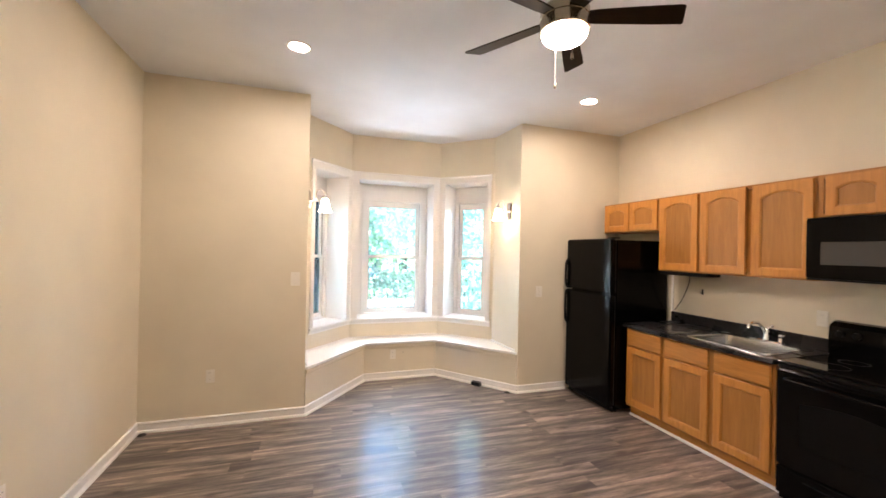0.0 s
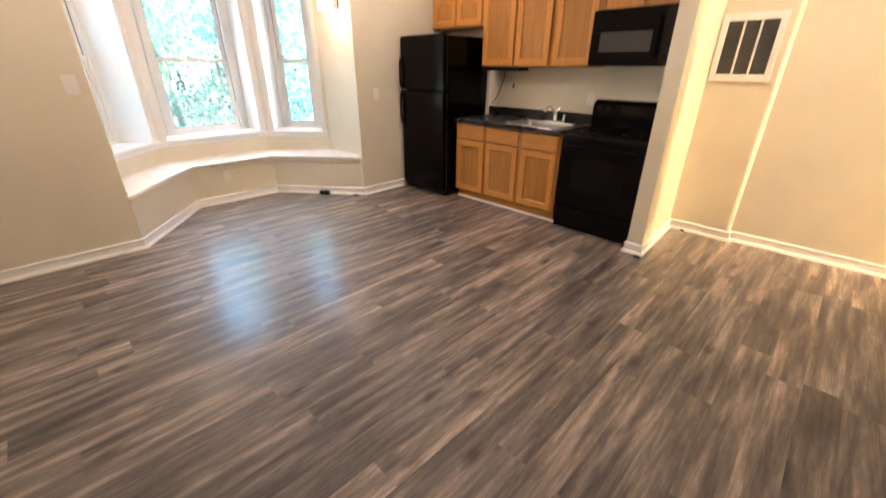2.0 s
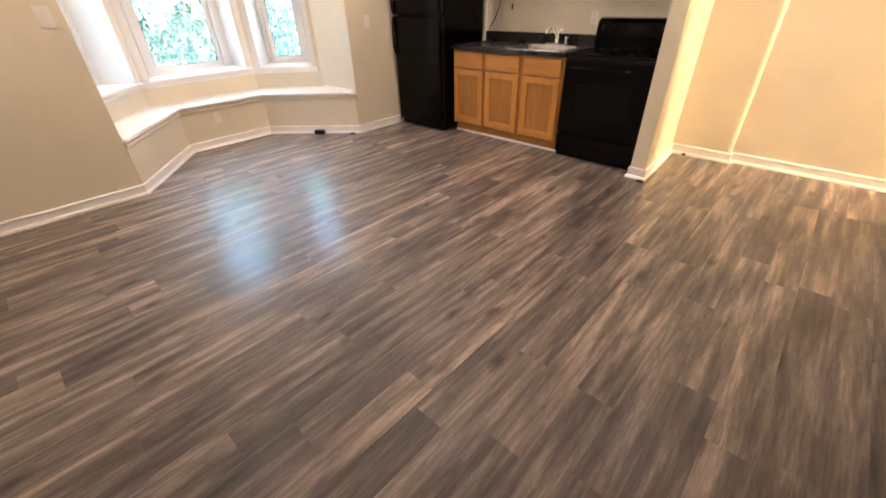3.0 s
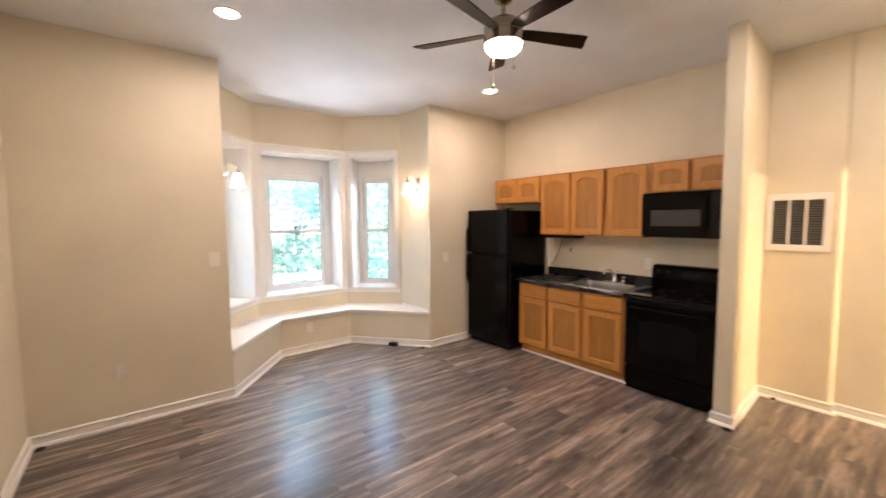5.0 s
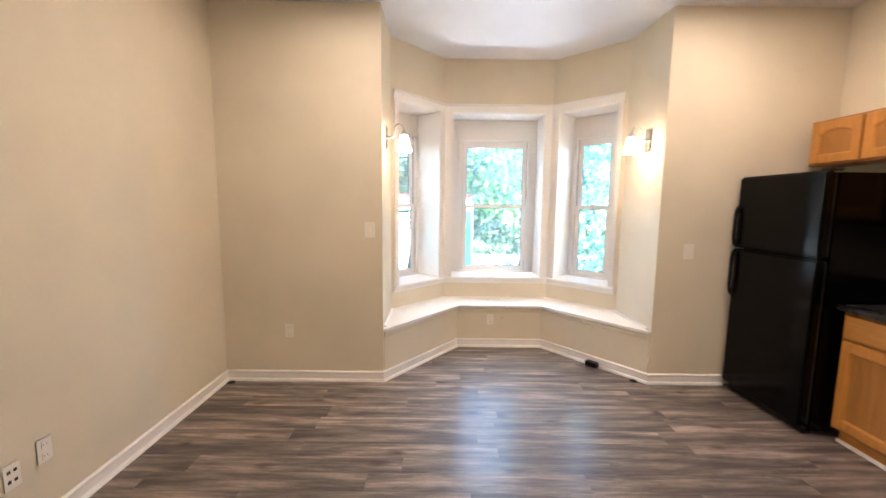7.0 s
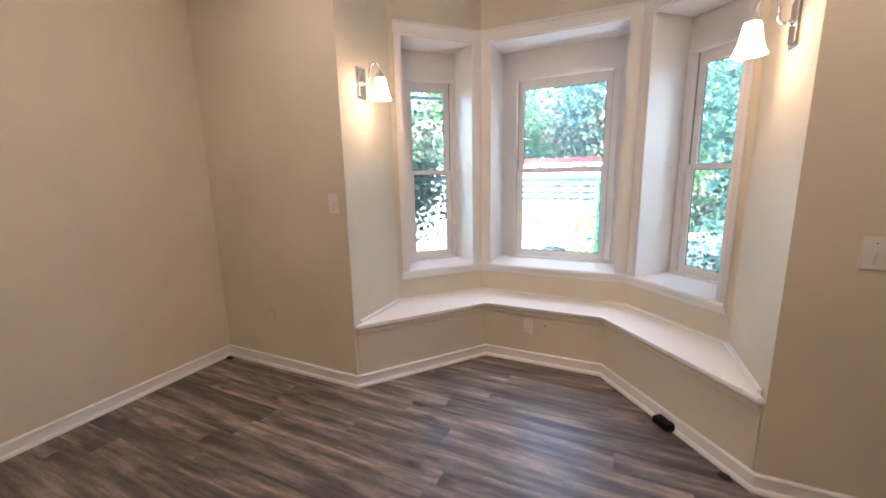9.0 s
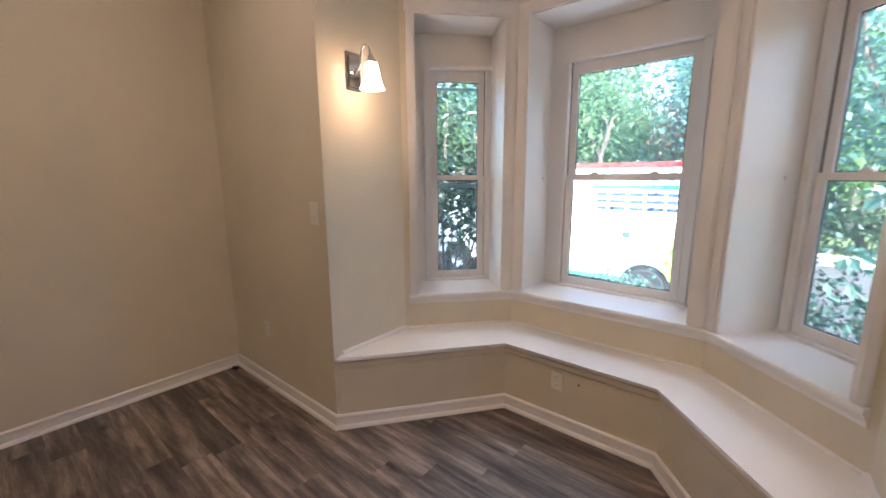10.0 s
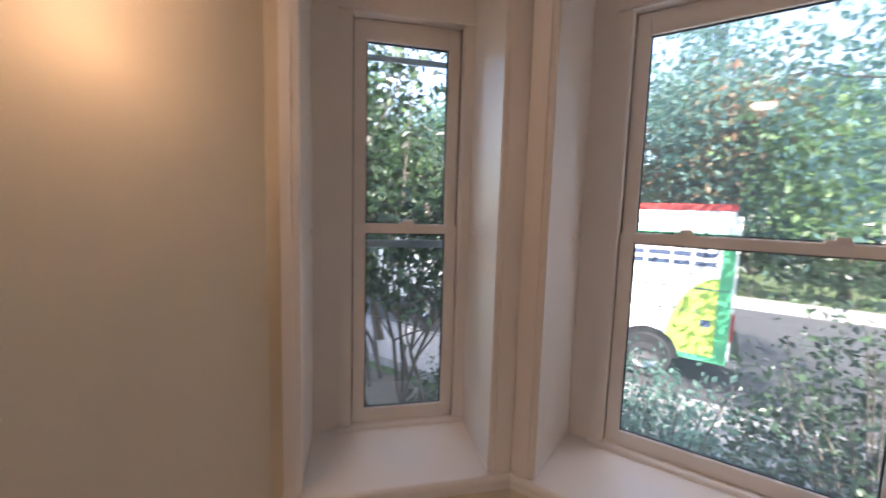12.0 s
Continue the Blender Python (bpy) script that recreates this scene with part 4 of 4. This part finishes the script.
for k in range(5):
    ang = 49.5 + 72 * k
    turn = pose(0, 0, -0.235, 0, 0, ang) @ pose(0, 0, 0, -12, 0, 0)
    bm = bmesh.new()
    outline = [(0.10, -0.040), (0.16, -0.050), (0.30, -0.058), (0.45, -0.064), (0.555, -0.067), (0.575, -0.062), (0.612, 0.045), (0.606, 0.055), (0.45, 0.052), (0.30, 0.046), (0.16, 0.040), (0.10, 0.034)]
    lo = [bm.verts.new(turn @ Vector((x, y, -0.004))) for x, y in outline]
    hi = [bm.verts.new(turn @ Vector((x, y, 0.004))) for x, y in outline]
    bm.faces.new(lo[::-1]), bm.faces.new(hi)
    for q in range(len(outline)):
        n = (q + 1) % len(outline)
        bm.faces.new((lo[q], lo[n], hi[n], hi[q]))
    part("blade", bm, BLADE, fan, "dark espresso fan blade")
for px, py, ln in ((0.032, 0.124, 0.205), (-0.041, -0.126, 0.170)):
    ch = part("pull_chain", tube([(px, py, -0.30), (px, py, -0.312 - ln)], 0.0010, 6), CHAIN, fan)
    part("pull_knob", lathe([(0, -0.312 - ln), (0.005, -0.315 - ln), (0.009, -0.330 - ln), (0.007, -0.342 - ln), (0, -0.346 - ln)], 12, None, Matrix.Translation((px, py, 0))), NICKEL, ch, "", True)


def can_light(x, y):
    ob = thing("recessed_light", pose(x, y, HIGH), "lit round recessed ceiling light with white trim", "ceiling light", "recessed lights")
    part("trim_ring", lathe([(0.066, -0.001), (0.068, -0.006), (0.078, -0.010), (0.090, -0.006), (0.092, -0.0005), (0.066, -0.0005)], 36), TRIM, ob, "", True)
    part("lens", lathe([(0, -0.0016), (0.066, -0.0016), (0.066, -0.0006), (0, -0.0006)], 32), GLOBE, ob, "glowing frosted lens", True)
    lamp = new("recessed_lamp", bpy.data.lights.new("recessed_lamp", "AREA"))
    lamp.data.shape, lamp.data.size, lamp.data.energy, lamp.data.color = "DISK", 0.13, CAN_WATTS, WARM
    lamp.matrix_basis = pose(x, y, HIGH - 0.014)
    return ob


for cx, cy in ((0.13, 3.33), (2.735, 3.43), (2.90, 0.55)):
    can_light(cx, cy)
hall = new("passage_lamp", bpy.data.lights.new("passage_lamp", "POINT"))
hall.data.energy, hall.data.color, hall.data.shadow_soft_size = HALL_WATTS, (1.0, 0.74, 0.45), 0.035
hall.matrix_basis = pose(3.46, -3.5, 2.02)
sm = thing("smoke_detector", pose(3.528, 0.425, HIGH), "round white smoke detector on the ceiling", "smoke detector")
part("body", lathe([(0, -0.0005), (0.065, -0.0005), (0.066, -0.016), (0.055, -0.030), (0.030, -0.036), (0, -0.037)], 30), TRIM, sm, "", True)
part("vent_ring", lathe([(0.058, -0.0285), (0.050, -0.0335), (0.049, -0.0345), (0.059, -0.0295)], 30), PLATE, sm)

# ---- small things on the floor ----
u = (Vector(SEAT[3]) - Vector(SEAT[2])).normalized()
yaw = math.degrees(math.atan2(u.y, u.x))
bx = thing("black_adapter", pose(2.128, 4.596, 0, 0, 0, yaw), "small black plastic box lying against the baseboard", "adapter")
part("shell", box(-0.055, 0.055, -0.030, 0.026, 0.0, 0.044, soft=0.003, segments=2), BLACKPLASTIC, bx, "", True)
part("ribbed_end", box(0.0555, 0.066, -0.016, 0.016, 0.006, 0.028, soft=0.003), RUBBER, bx)


def floor_pad(x, y, turn):
    bm = lathe([(0, 0), (0.026, 0), (0.027, 0.004), (0.020, 0.014), (0.008, 0.018), (0, 0.018)], 14)
    ob = tagged(link_mesh("rubber_bumper", bm, RUBBER, None, "", True), "small black rubber bumper on the floor by the baseboard", "bumper", "floor bumpers")
    ob.matrix_basis = pose(x, y, 0, 0, 0, turn) @ Matrix.Diagonal((1.25, 0.8, 1, 1))


for px, py, tn in ((2.37, 4.275, -40), (-1.065, 4.175, 20), (3.06, 1.19, 80), (3.995, 1.112, 30)):
    floor_pad(px, py, tn)

# ---- outdoors ----
GROUND = -0.92
setting("ground", box(-400, 400, -400, 400, GROUND - 0.3, GROUND), GRASS, "green lawn reaching into the distance", "ground")
setting("garden_bed", box(-7, 9, 5.9, 8.35, GROUND, GROUND + 0.04), SOIL, "dark soil bed under the bay window", "ground")
setting("pavement", box(-40, 40, 8.6, 10.0, GROUND, GROUND + 0.13), CONCRETE, "pale concrete sidewalk", "pavement")
setting("road", box(-60, 60, 10.12, 17.5, GROUND, GROUND + 0.015), ASPHALT, "grey asphalt street", "road")
setting("kerb", box(-40, 40, 10.0, 10.12, GROUND, GROUND + 0.14, soft=0.02), CONCRETE, "concrete kerb along the street", "kerb")
setting("far_pavement", box(-40, 40, 17.5, 18.9, GROUND, GROUND + 0.12), CONCRETE, "pale concrete sidewalk across the street", "pavement")


def van():
    ob = thing("service_van", pose(0, 10.8, GROUND + 0.015), "white service van with green livery parked in the street", "van")
    zb, zt = 0.40, 2.55
    bm = box(-4.2, 1.46, 0.0, 2.0, zb, zt, soft=0.07, segments=4)
    body = part("body", bm, VANWHITE, ob, "white coachwork", True)
    part("cab", box(-5.6, -4.25, 0.08, 1.92, zb, 1.95, soft=0.25, segments=4), VANWHITE, ob, "", True)
    part("side_window", box(-5.2, -4.5, 0.07, 0.09, 1.2, 1.75, soft=0.03), BLACKGLASS, ob)
    # livery, thin sheets on the side
    part("green_edge", box(1.27, 1.42, -0.004, 0.0, zb + 0.02, 2.24), VANGREEN, body)
    part("green_top", box(-0.6, 1.27, -0.0042, 0.0, 2.17, 2.24), VANGREEN, body)
    part("green_skirt", box(-2.6, 1.27, -0.0041, 0.0, zb + 0.02, 0.50), VANGREEN, body)
    bm = bmesh.new()
    arc = [(1.27, 0.50), (1.27, 1.62)] + [(1.27 - 0.62 * math.sin(math.pi / 2 * k / 10), 0.50 + 1.12 * math.cos(math.pi / 2 * k / 10)) for k in range(1, 11)]
    bm.faces.new([bm.verts.new((x, -0.0045, z)) for x, z in arc])
    part("lime_sweep", bm, VANLIME, body)
    part("side_rail", box(-3.2, 1.42, -0.006, 0.0, 1.448, 1.464), VANBLUE, body)
    # the name on the side, as plain bars
    for x0, x1 in ((-0.52, -0.33), (-0.27, 0.01), (0.07, 0.31), (0.36, 0.65), (0.69, 0.91), (0.96, 1.21)):
        bm = bmesh.new()
        for z in (1.775, 1.905, 2.035):
            add_box(bm, x0, x1, -0.0045, 0.0, z, z + 0.065)
        part("livery_block", bm, VANBLUE, body, "slate blue block of the livery")
    part("filler_flap", box(-0.005, 0.135, -0.010, 0.0, 1.26, 1.37, soft=0.01), VANBLUE, body)
    part("livery_badge", box(1.09, 1.21, -0.0062, 0.0, 0.92, 1.02), VANBLUE, body)
    for word, x, z, size in (("FUEL OIL", 0.68, 1.10, 0.10), ("& COOLING", 0.04, 1.10, 0.10)):
        cu = bpy.data.curves.new("lettering", "FONT")
        cu.body, cu.size, cu.extrude = word, size, 0.001
        tmp = new("lettering", cu)
        me = bpy.data.meshes.new_from_object(tmp.evaluated_get(bpy.context.evaluated_depsgraph_get()))
        bpy.data.objects.remove(tmp)
        me.materials.clear()
        me.materials.append(VANBLUE)
        tx = new("lettering", me)
        tx.matrix_basis = pose(x, -0.007, z, 90, 0, 0)
        tx.parent = body
    part("roof_rack", box(-3.8, 1.40, 0.10, 0.16, zt + 0.001, zt + 0.10, soft=0.01), REDPAINT, ob, "red roof rail")
    for kx in (-3.5, -2.3, -1.1, 0.1, 1.2):
        part("rack_bar", box(kx, kx + 0.05, 0.10, 1.9, zt + 0.101, zt + 0.14, soft=0.01), STEEL, ob)
    part("tail_light", box(1.44, 1.475, 0.02, 0.16, 0.75, 1.15, soft=0.012), REDPAINT, ob, "red tail light")
    part("rear_bumper", box(1.40, 1.60, 0.05, 1.95, 0.36, 0.50, soft=0.03), STEEL, ob)
    for wx in (0.43, -3.9):
        bm = bmesh.new()
        pts = [(wx + 0.44 * math.cos(a), 0.36 + 0.44 * math.sin(a)) for a in np.linspace(0, math.pi, 20)]
        bm.faces.new([bm.verts.new((x, -0.0065, max(z, zb - 0.02))) for x, z in pts])
        part("wheel_arch", bm, DARK, ob)
        at = pose(wx, 0.06, 0.352, 90, 0, 0)
        tyre = lathe([(0.20, -0.10), (0.32, -0.105), (0.350, -0.08), (0.352, 0.08), (0.32, 0.105), (0.20, 0.10)], 32, None, at)
        wheel = part("wheel", tyre, TYRE, ob, "black tyre", True)
        part("rim", lathe([(0, 0.085), (0.05, 0.088), (0.06, 0.06), (0.16, 0.075), (0.20, 0.10), (0.205, 0.05), (0, 0.02)], 24, None, at), STEEL, wheel, "", True)
    return ob


van()


def leaves(name, centers, size, material, parent, rng, spread=0.6, droop=0.35):
    """Many small folded leaves, one mesh."""
    count = len(centers)
    c = np.asarray(centers)
    axis = rng.normal(size=(count, 3))
    axis[:, 2] -= droop
    axis /= np.linalg.norm(axis, axis=1)[:, None]
    side = np.cross(axis, rng.normal(size=(count, 3)))
    side /= np.linalg.norm(side, axis=1)[:, None]
    up = np.cross(side, axis)
    s = size * rng.uniform(1 - spread, 1 + spread, size=(count, 1))
    verts = np.stack([c, c + axis * s * 0.5 + side * s * 0.30 + up * s * 0.08, c + axis * s, c + axis * s * 0.5 - side * s * 0.30 + up * s * 0.08], axis=1).reshape(-1, 3)
    base = np.arange(count)[:, None] * 4
    faces = np.concatenate([base + (0, 1, 2), base + (0, 2, 3)]).tolist()
    me = bpy.data.meshes.new(name)
    me.from_pydata(verts.tolist(), [], faces)
    me.materials.append(material)
    ob = new(name, me)
    ob.parent = parent
    return ob


def plant(name, x, y, height, reach, stems, leaf_count, leaf_size, material, seed, label, category, base_r=0.03, lift=0.15, z=GROUND + 0.0, spread=9.0):
    """A tree or shrub: tapering, forking limbs and leaves set along the twigs."""
    rng = np.random.default_rng(seed)
    ob = thing(name, pose(x, y, z), label, category)
    bm = bmesh.new()
    tips = []

    def limb(p, d, length, r, depth):
        pts, n = [p], 5
        for _ in range(n):
            d = d + rng.normal(scale=0.16, size=3) + (0, 0, 0.03)
            d = d / np.linalg.norm(d)
            p = p + d * length / n
            p[:2] *= min(1.0, spread / max(0.01, math.hypot(p[0], p[1])))
            pts.append(p)
        radii = [r * (1 - 0.55 * k / n) for k in range(n + 1)]
        tube(pts, radii, 6 if depth else 9, bm)
        if depth >= 1:
            tips.extend(pts[1:])
        if depth < 3:
            for k in range(3 if depth else 5):
                q = pts[min(n, 2 + k % 4)]
                e = d * 0.8 + rng.normal(scale=0.55, size=3) + (0, 0, 0.1)
                limb(q, e / np.linalg.norm(e), length * rng.uniform(0.45, 0.72), r * 0.45, depth + 1)
    for k in range(stems):
        a = rng.uniform(0, 2 * math.pi)
        lean = rng.uniform(0.05, 0.35) if stems > 1 else 0.05
        start = np.array([math.cos(a) * 0.06 * stems, math.sin(a) * 0.06 * stems, -0.02]) if stems > 1 else np.array([0, 0, -0.02])
        d = np.array([math.cos(a) * lean, math.sin(a) * lean, 1.0])
        limb(start, d / np.linalg.norm(d), height * rng.uniform(0.45, 0.6), base_r, 0)
    part("trunk", bm, BARK, ob, "brown bark stems")
    tips = np.array([t for t in tips if t[2] > height * lift])
    pick = tips[rng.integers(0, len(tips), leaf_count)] + rng.normal(scale=reach, size=(leaf_count, 3))
    pick[:, 2] = np.maximum(pick[:, 2], 0.04)
    leaves("crown", pick, leaf_size, material, ob, rng)
    return ob


def bush(x, y, rx, ry, h, count, leaf_size, material, seed, label):
    """A low spreading bush: twigs from the ground and an uneven mound of leaves."""
    rng = np.random.default_rng(seed)
    ob = thing("bush", pose(x, y, GROUND + 0.03), label, "bush", "garden bushes")
    bm = bmesh.new()
    for _ in range(14):
        a, r = rng.uniform(0, 2 * math.pi), rng.uniform(0.2, 0.8)
        q = np.array([rx * r * math.cos(a), ry * r * math.sin(a), h * rng.uniform(0.5, 0.85)])
        tube([(q * 0.1) * (1, 1, 0) - (0, 0, 0.02), q * 0.55, q], [0.012, 0.008, 0.004], 5, bm)
    part("twigs", bm, BARK, ob)
    a = rng.uniform(0, 2 * math.pi, count)
    v = rng.uniform(0, 1, count)
    r = np.sqrt(rng.uniform(0, 1, count))
    bumpy = 1 + 0.22 * np.sin(3 * a + seed) + 0.16 * np.sin(7 * a + 2 * seed)
    top = h * np.sqrt(np.maximum(0, 1 - r ** 2)) * (0.75 + 0.25 * np.sin(5 * a + 9 * r + seed))
    pts = np.stack([rx * r * bumpy * np.cos(a), ry * r * bumpy * np.sin(a), top * v ** 0.4], axis=1) + rng.normal(scale=0.05, size=(count, 3))
    pts[:, 2] = np.maximum(pts[:, 2], 0.02)
    leaves("foliage", pts, leaf_size, material, ob, rng)
    return ob


# garden in front of the bay
plant("shrub", -1.35, 7.2, 4.6, 0.15, 4, 4200, 0.088, LEAF_DARK, 3, "tall leafy shrub with thin upright stems", "shrub", 0.026, 0.36, spread=0.6)
plant("shrub", -2.3, 8.1, 5.4, 0.24, 5, 4200, 0.09, LEAF_DARK, 4, "tall leafy shrub with thin upright stems", "shrub", 0.028, 0.36, spread=0.9)
plant("shrub", 3.75, 7.3, 3.5, 0.18, 4, 4200, 0.09, LEAF_BLUE, 8, "tall leafy shrub beside the bay window", "shrub", 0.028, 0.15)
BUSHES = ((0.1, 7.6, 0.75, 0.45, 1.35), (1.0, 7.5, 0.8, 0.45, 1.5), (2.15, 7.5, 0.8, 0.45, 2.2), (3.3, 7.7, 0.9, 0.45, 2.4), (-0.9, 7.9, 0.7, 0.4, 1.0), (0.6, 8.1, 0.9, 0.35, 1.4), (2.0, 8.1, 0.75, 0.35, 2.0))
for k, (bx_, by_, rx_, ry_, h_) in enumerate(BUSHES):
    bush(bx_, by_, rx_, ry_, h_, 3000, 0.05, LEAF_BLUE if k in (1, 5) else LEAF_DARK, 20 + k, "low dense green bush in the garden bed")

# trees across the street and over the pavement
TREES = ((-9, 20.5, 9.5, LEAF_BLUE), (-4.5, 21.5, 11, LEAF), (0.5, 20.6, 9, LEAF_RUST), (4.5, 21.0, 11, LEAF), (9.5, 20.0, 10, LEAF_BLUE), (-13.5, 23, 11, LEAF), (14, 22, 11, LEAF), (2.5, 26, 13, LEAF_BLUE), (-2.5, 27, 13, LEAF), (-8, 28, 13, LEAF_RUST), (8, 27, 13, LEAF))
for k, (tx_, ty_, th_, tm_) in enumerate(TREES):
    plant("street_tree", tx_, ty_, th_ * 0.9, 0.60, 1, 9000, 0.21, tm_, 40 + k, "leafy green tree across the street", "tree", 0.17, 0.16)
plant("young_tree", 3.2, 9.3, 6.0, 0.35, 1, 11000, 0.085, LEAF_BLUE, 71, "young street tree with branches over the sidewalk", "tree", 0.07, 0.42, GROUND + 0.13)
plant("young_tree", -3.6, 9.2, 6.2, 0.35, 1, 11000, 0.085, LEAF, 72, "young street tree with branches over the sidewalk", "tree", 0.07, 0.36, GROUND + 0.13)

# hedge mass behind the trees
rng = np.random.default_rng(5)
hed = thing("far_woods", pose(0, 32, GROUND), "dense green woods far across the street", "woods", "", "stuff")
pts = np.stack([rng.uniform(-45, 45, 16000), rng.uniform(-1.5, 3, 16000), 7.0 * rng.uniform(0, 1, 16000) ** 0.7], axis=1)
pts[:, 2] *= 0.8 + 0.25 * np.sin(pts[:, 0] * 0.7) + 0.12 * np.sin(pts[:, 0] * 2.3)
tagged(leaves("leaf_mass", pts, 0.75, LEAF_BLUE, hed, rng), kind="stuff")
bm = bmesh.new()
for x in np.arange(-44, 45, 2.5):
    tube([(x, 1, 0), (x + 0.2, 1, 3.5), (x, 1.1, 7)], [0.2, 0.14, 0.05], 6, bm)
tagged(part("trunks", bm, BARK, hed), kind="stuff")

# clipped hedge along the far sidewalk
hd = thing("far_hedge", pose(0, 19.8, GROUND), "long dark green hedge across the street", "hedge")
pts = np.stack([rng.uniform(-16, 18, 9000), rng.uniform(-0.5, 0.5, 9000), 1.9 * rng.uniform(0, 1, 9000) ** 0.5], axis=1)
pts[:, 2] *= 0.85 + 0.18 * np.sin(pts[:, 0] * 1.3) + 0.1 * np.sin(pts[:, 0] * 3.7)
leaves("foliage", pts, 0.20, LEAF_DARK, hd, rng)
bm = bmesh.new()
for x in np.arange(-15.5, 18, 0.8):
    tube([(x, 0, -0.02), (x + 0.1, 0.05, 0.8), (x, 0, 1.5)], [0.03, 0.02, 0.01], 5, bm)
part("stems", bm, BARK, hd)

def far_house(x, y, w, d, h, seed):
    ob = thing("far_house", pose(x, y, GROUND), "pale two-storey house behind trees across the street", "house", "houses")
    part("wall", box(0, w, 0, d, 0, h), BRICKWALL, ob)
    bm = bmesh.new()
    vs = [bm.verts.new(c) for c in ((-0.4, -0.4, h), (w + 0.4, -0.4, h), (w + 0.4, d + 0.4, h), (-0.4, d + 0.4, h), (0.6, d / 2, h + 2.4), (w - 0.6, d / 2, h + 2.4))]
    for f in ((0, 1, 5, 4), (1, 2, 5), (2, 3, 4, 5), (3, 0, 4), (3, 2, 1, 0)):
        bm.faces.new([vs[q] for q in f])
    part("roof", bm, ROOFING, ob)
    for fl in range(2):
        for k in range(int(w // 2.4)):
            x0, z0 = 0.9 + k * 2.4, 0.9 + fl * 2.8
            wn_ = part("window", box(x0, x0 + 1.1, -0.05, 0.02, z0, z0 + 1.5, soft=0.02), TRIM, ob)
            part("pane", box(x0 + 0.1, x0 + 1.0, -0.056, -0.045, z0 + 0.1, z0 + 1.4), BLACKGLASS, wn_)


far_house(-16, 24.5, 9, 8, 6, 1)
far_house(5, 29, 11, 8, 6, 2)

# ---- floor planks ----
PW, PL, JOINT = 0.145, 1.22, 0.0003
mesh_of = {}


def plank_mesh(length, width):
    key = (round(length, 3), round(width, 3))
    if key not in mesh_of:
        l, w, c = key[0] / 2, key[1] / 2, 0.0004
        bm = bmesh.new()
        rings = [[bm.verts.new((sx * (l - i), sy * (w - i), z)) for sx, sy in ((-1, -1), (1, -1), (1, 1), (-1, 1))] for i, z in ((0, -0.006), (0, -c), (c, 0.0))]
        for a, b in zip(rings, rings[1:]):
            for k in range(4):
                bm.faces.new((a[k], a[(k + 1) % 4], b[(k + 1) % 4], b[k]))
        bm.faces.new(rings[-1]), bm.faces.new(rings[0][::-1])
        me = bpy.data.meshes.new("plank")
        bm.to_mesh(me)
        bm.free()
        me.materials.append(PLANK)
        mesh_of[key] = me
    return mesh_of[key]


def spans(y):
    """Stretches of floor to cover in the row at y."""
    if y > NORTH:
        return [(0.2, 2.5)]
    if y < -2.40:
        return [(3.375, ALCOVE)]
    if y < -0.40:
        return [(WEST, 0.9), (3.375, ALCOVE)]
    return [(WEST, ALCOVE)]


rng = random.Random(11)
row_y = 1.197 - 36 * PW
while row_y < 5.15:
    for x0, x1 in spans(row_y + PW / 2):
        x = x0 - rng.uniform(0.15, 1.05)
        while x < x1:
            a, b = max(x, x0), min(x + PL, x1)
            if b - a > 0.02:
                ob = new("plank", plank_mesh(b - a - JOINT, PW - JOINT))
                ob.location = ((a + b) / 2, row_y + PW / 2, 0)
                ob.parent = floor
            x += PL
    row_y += PW
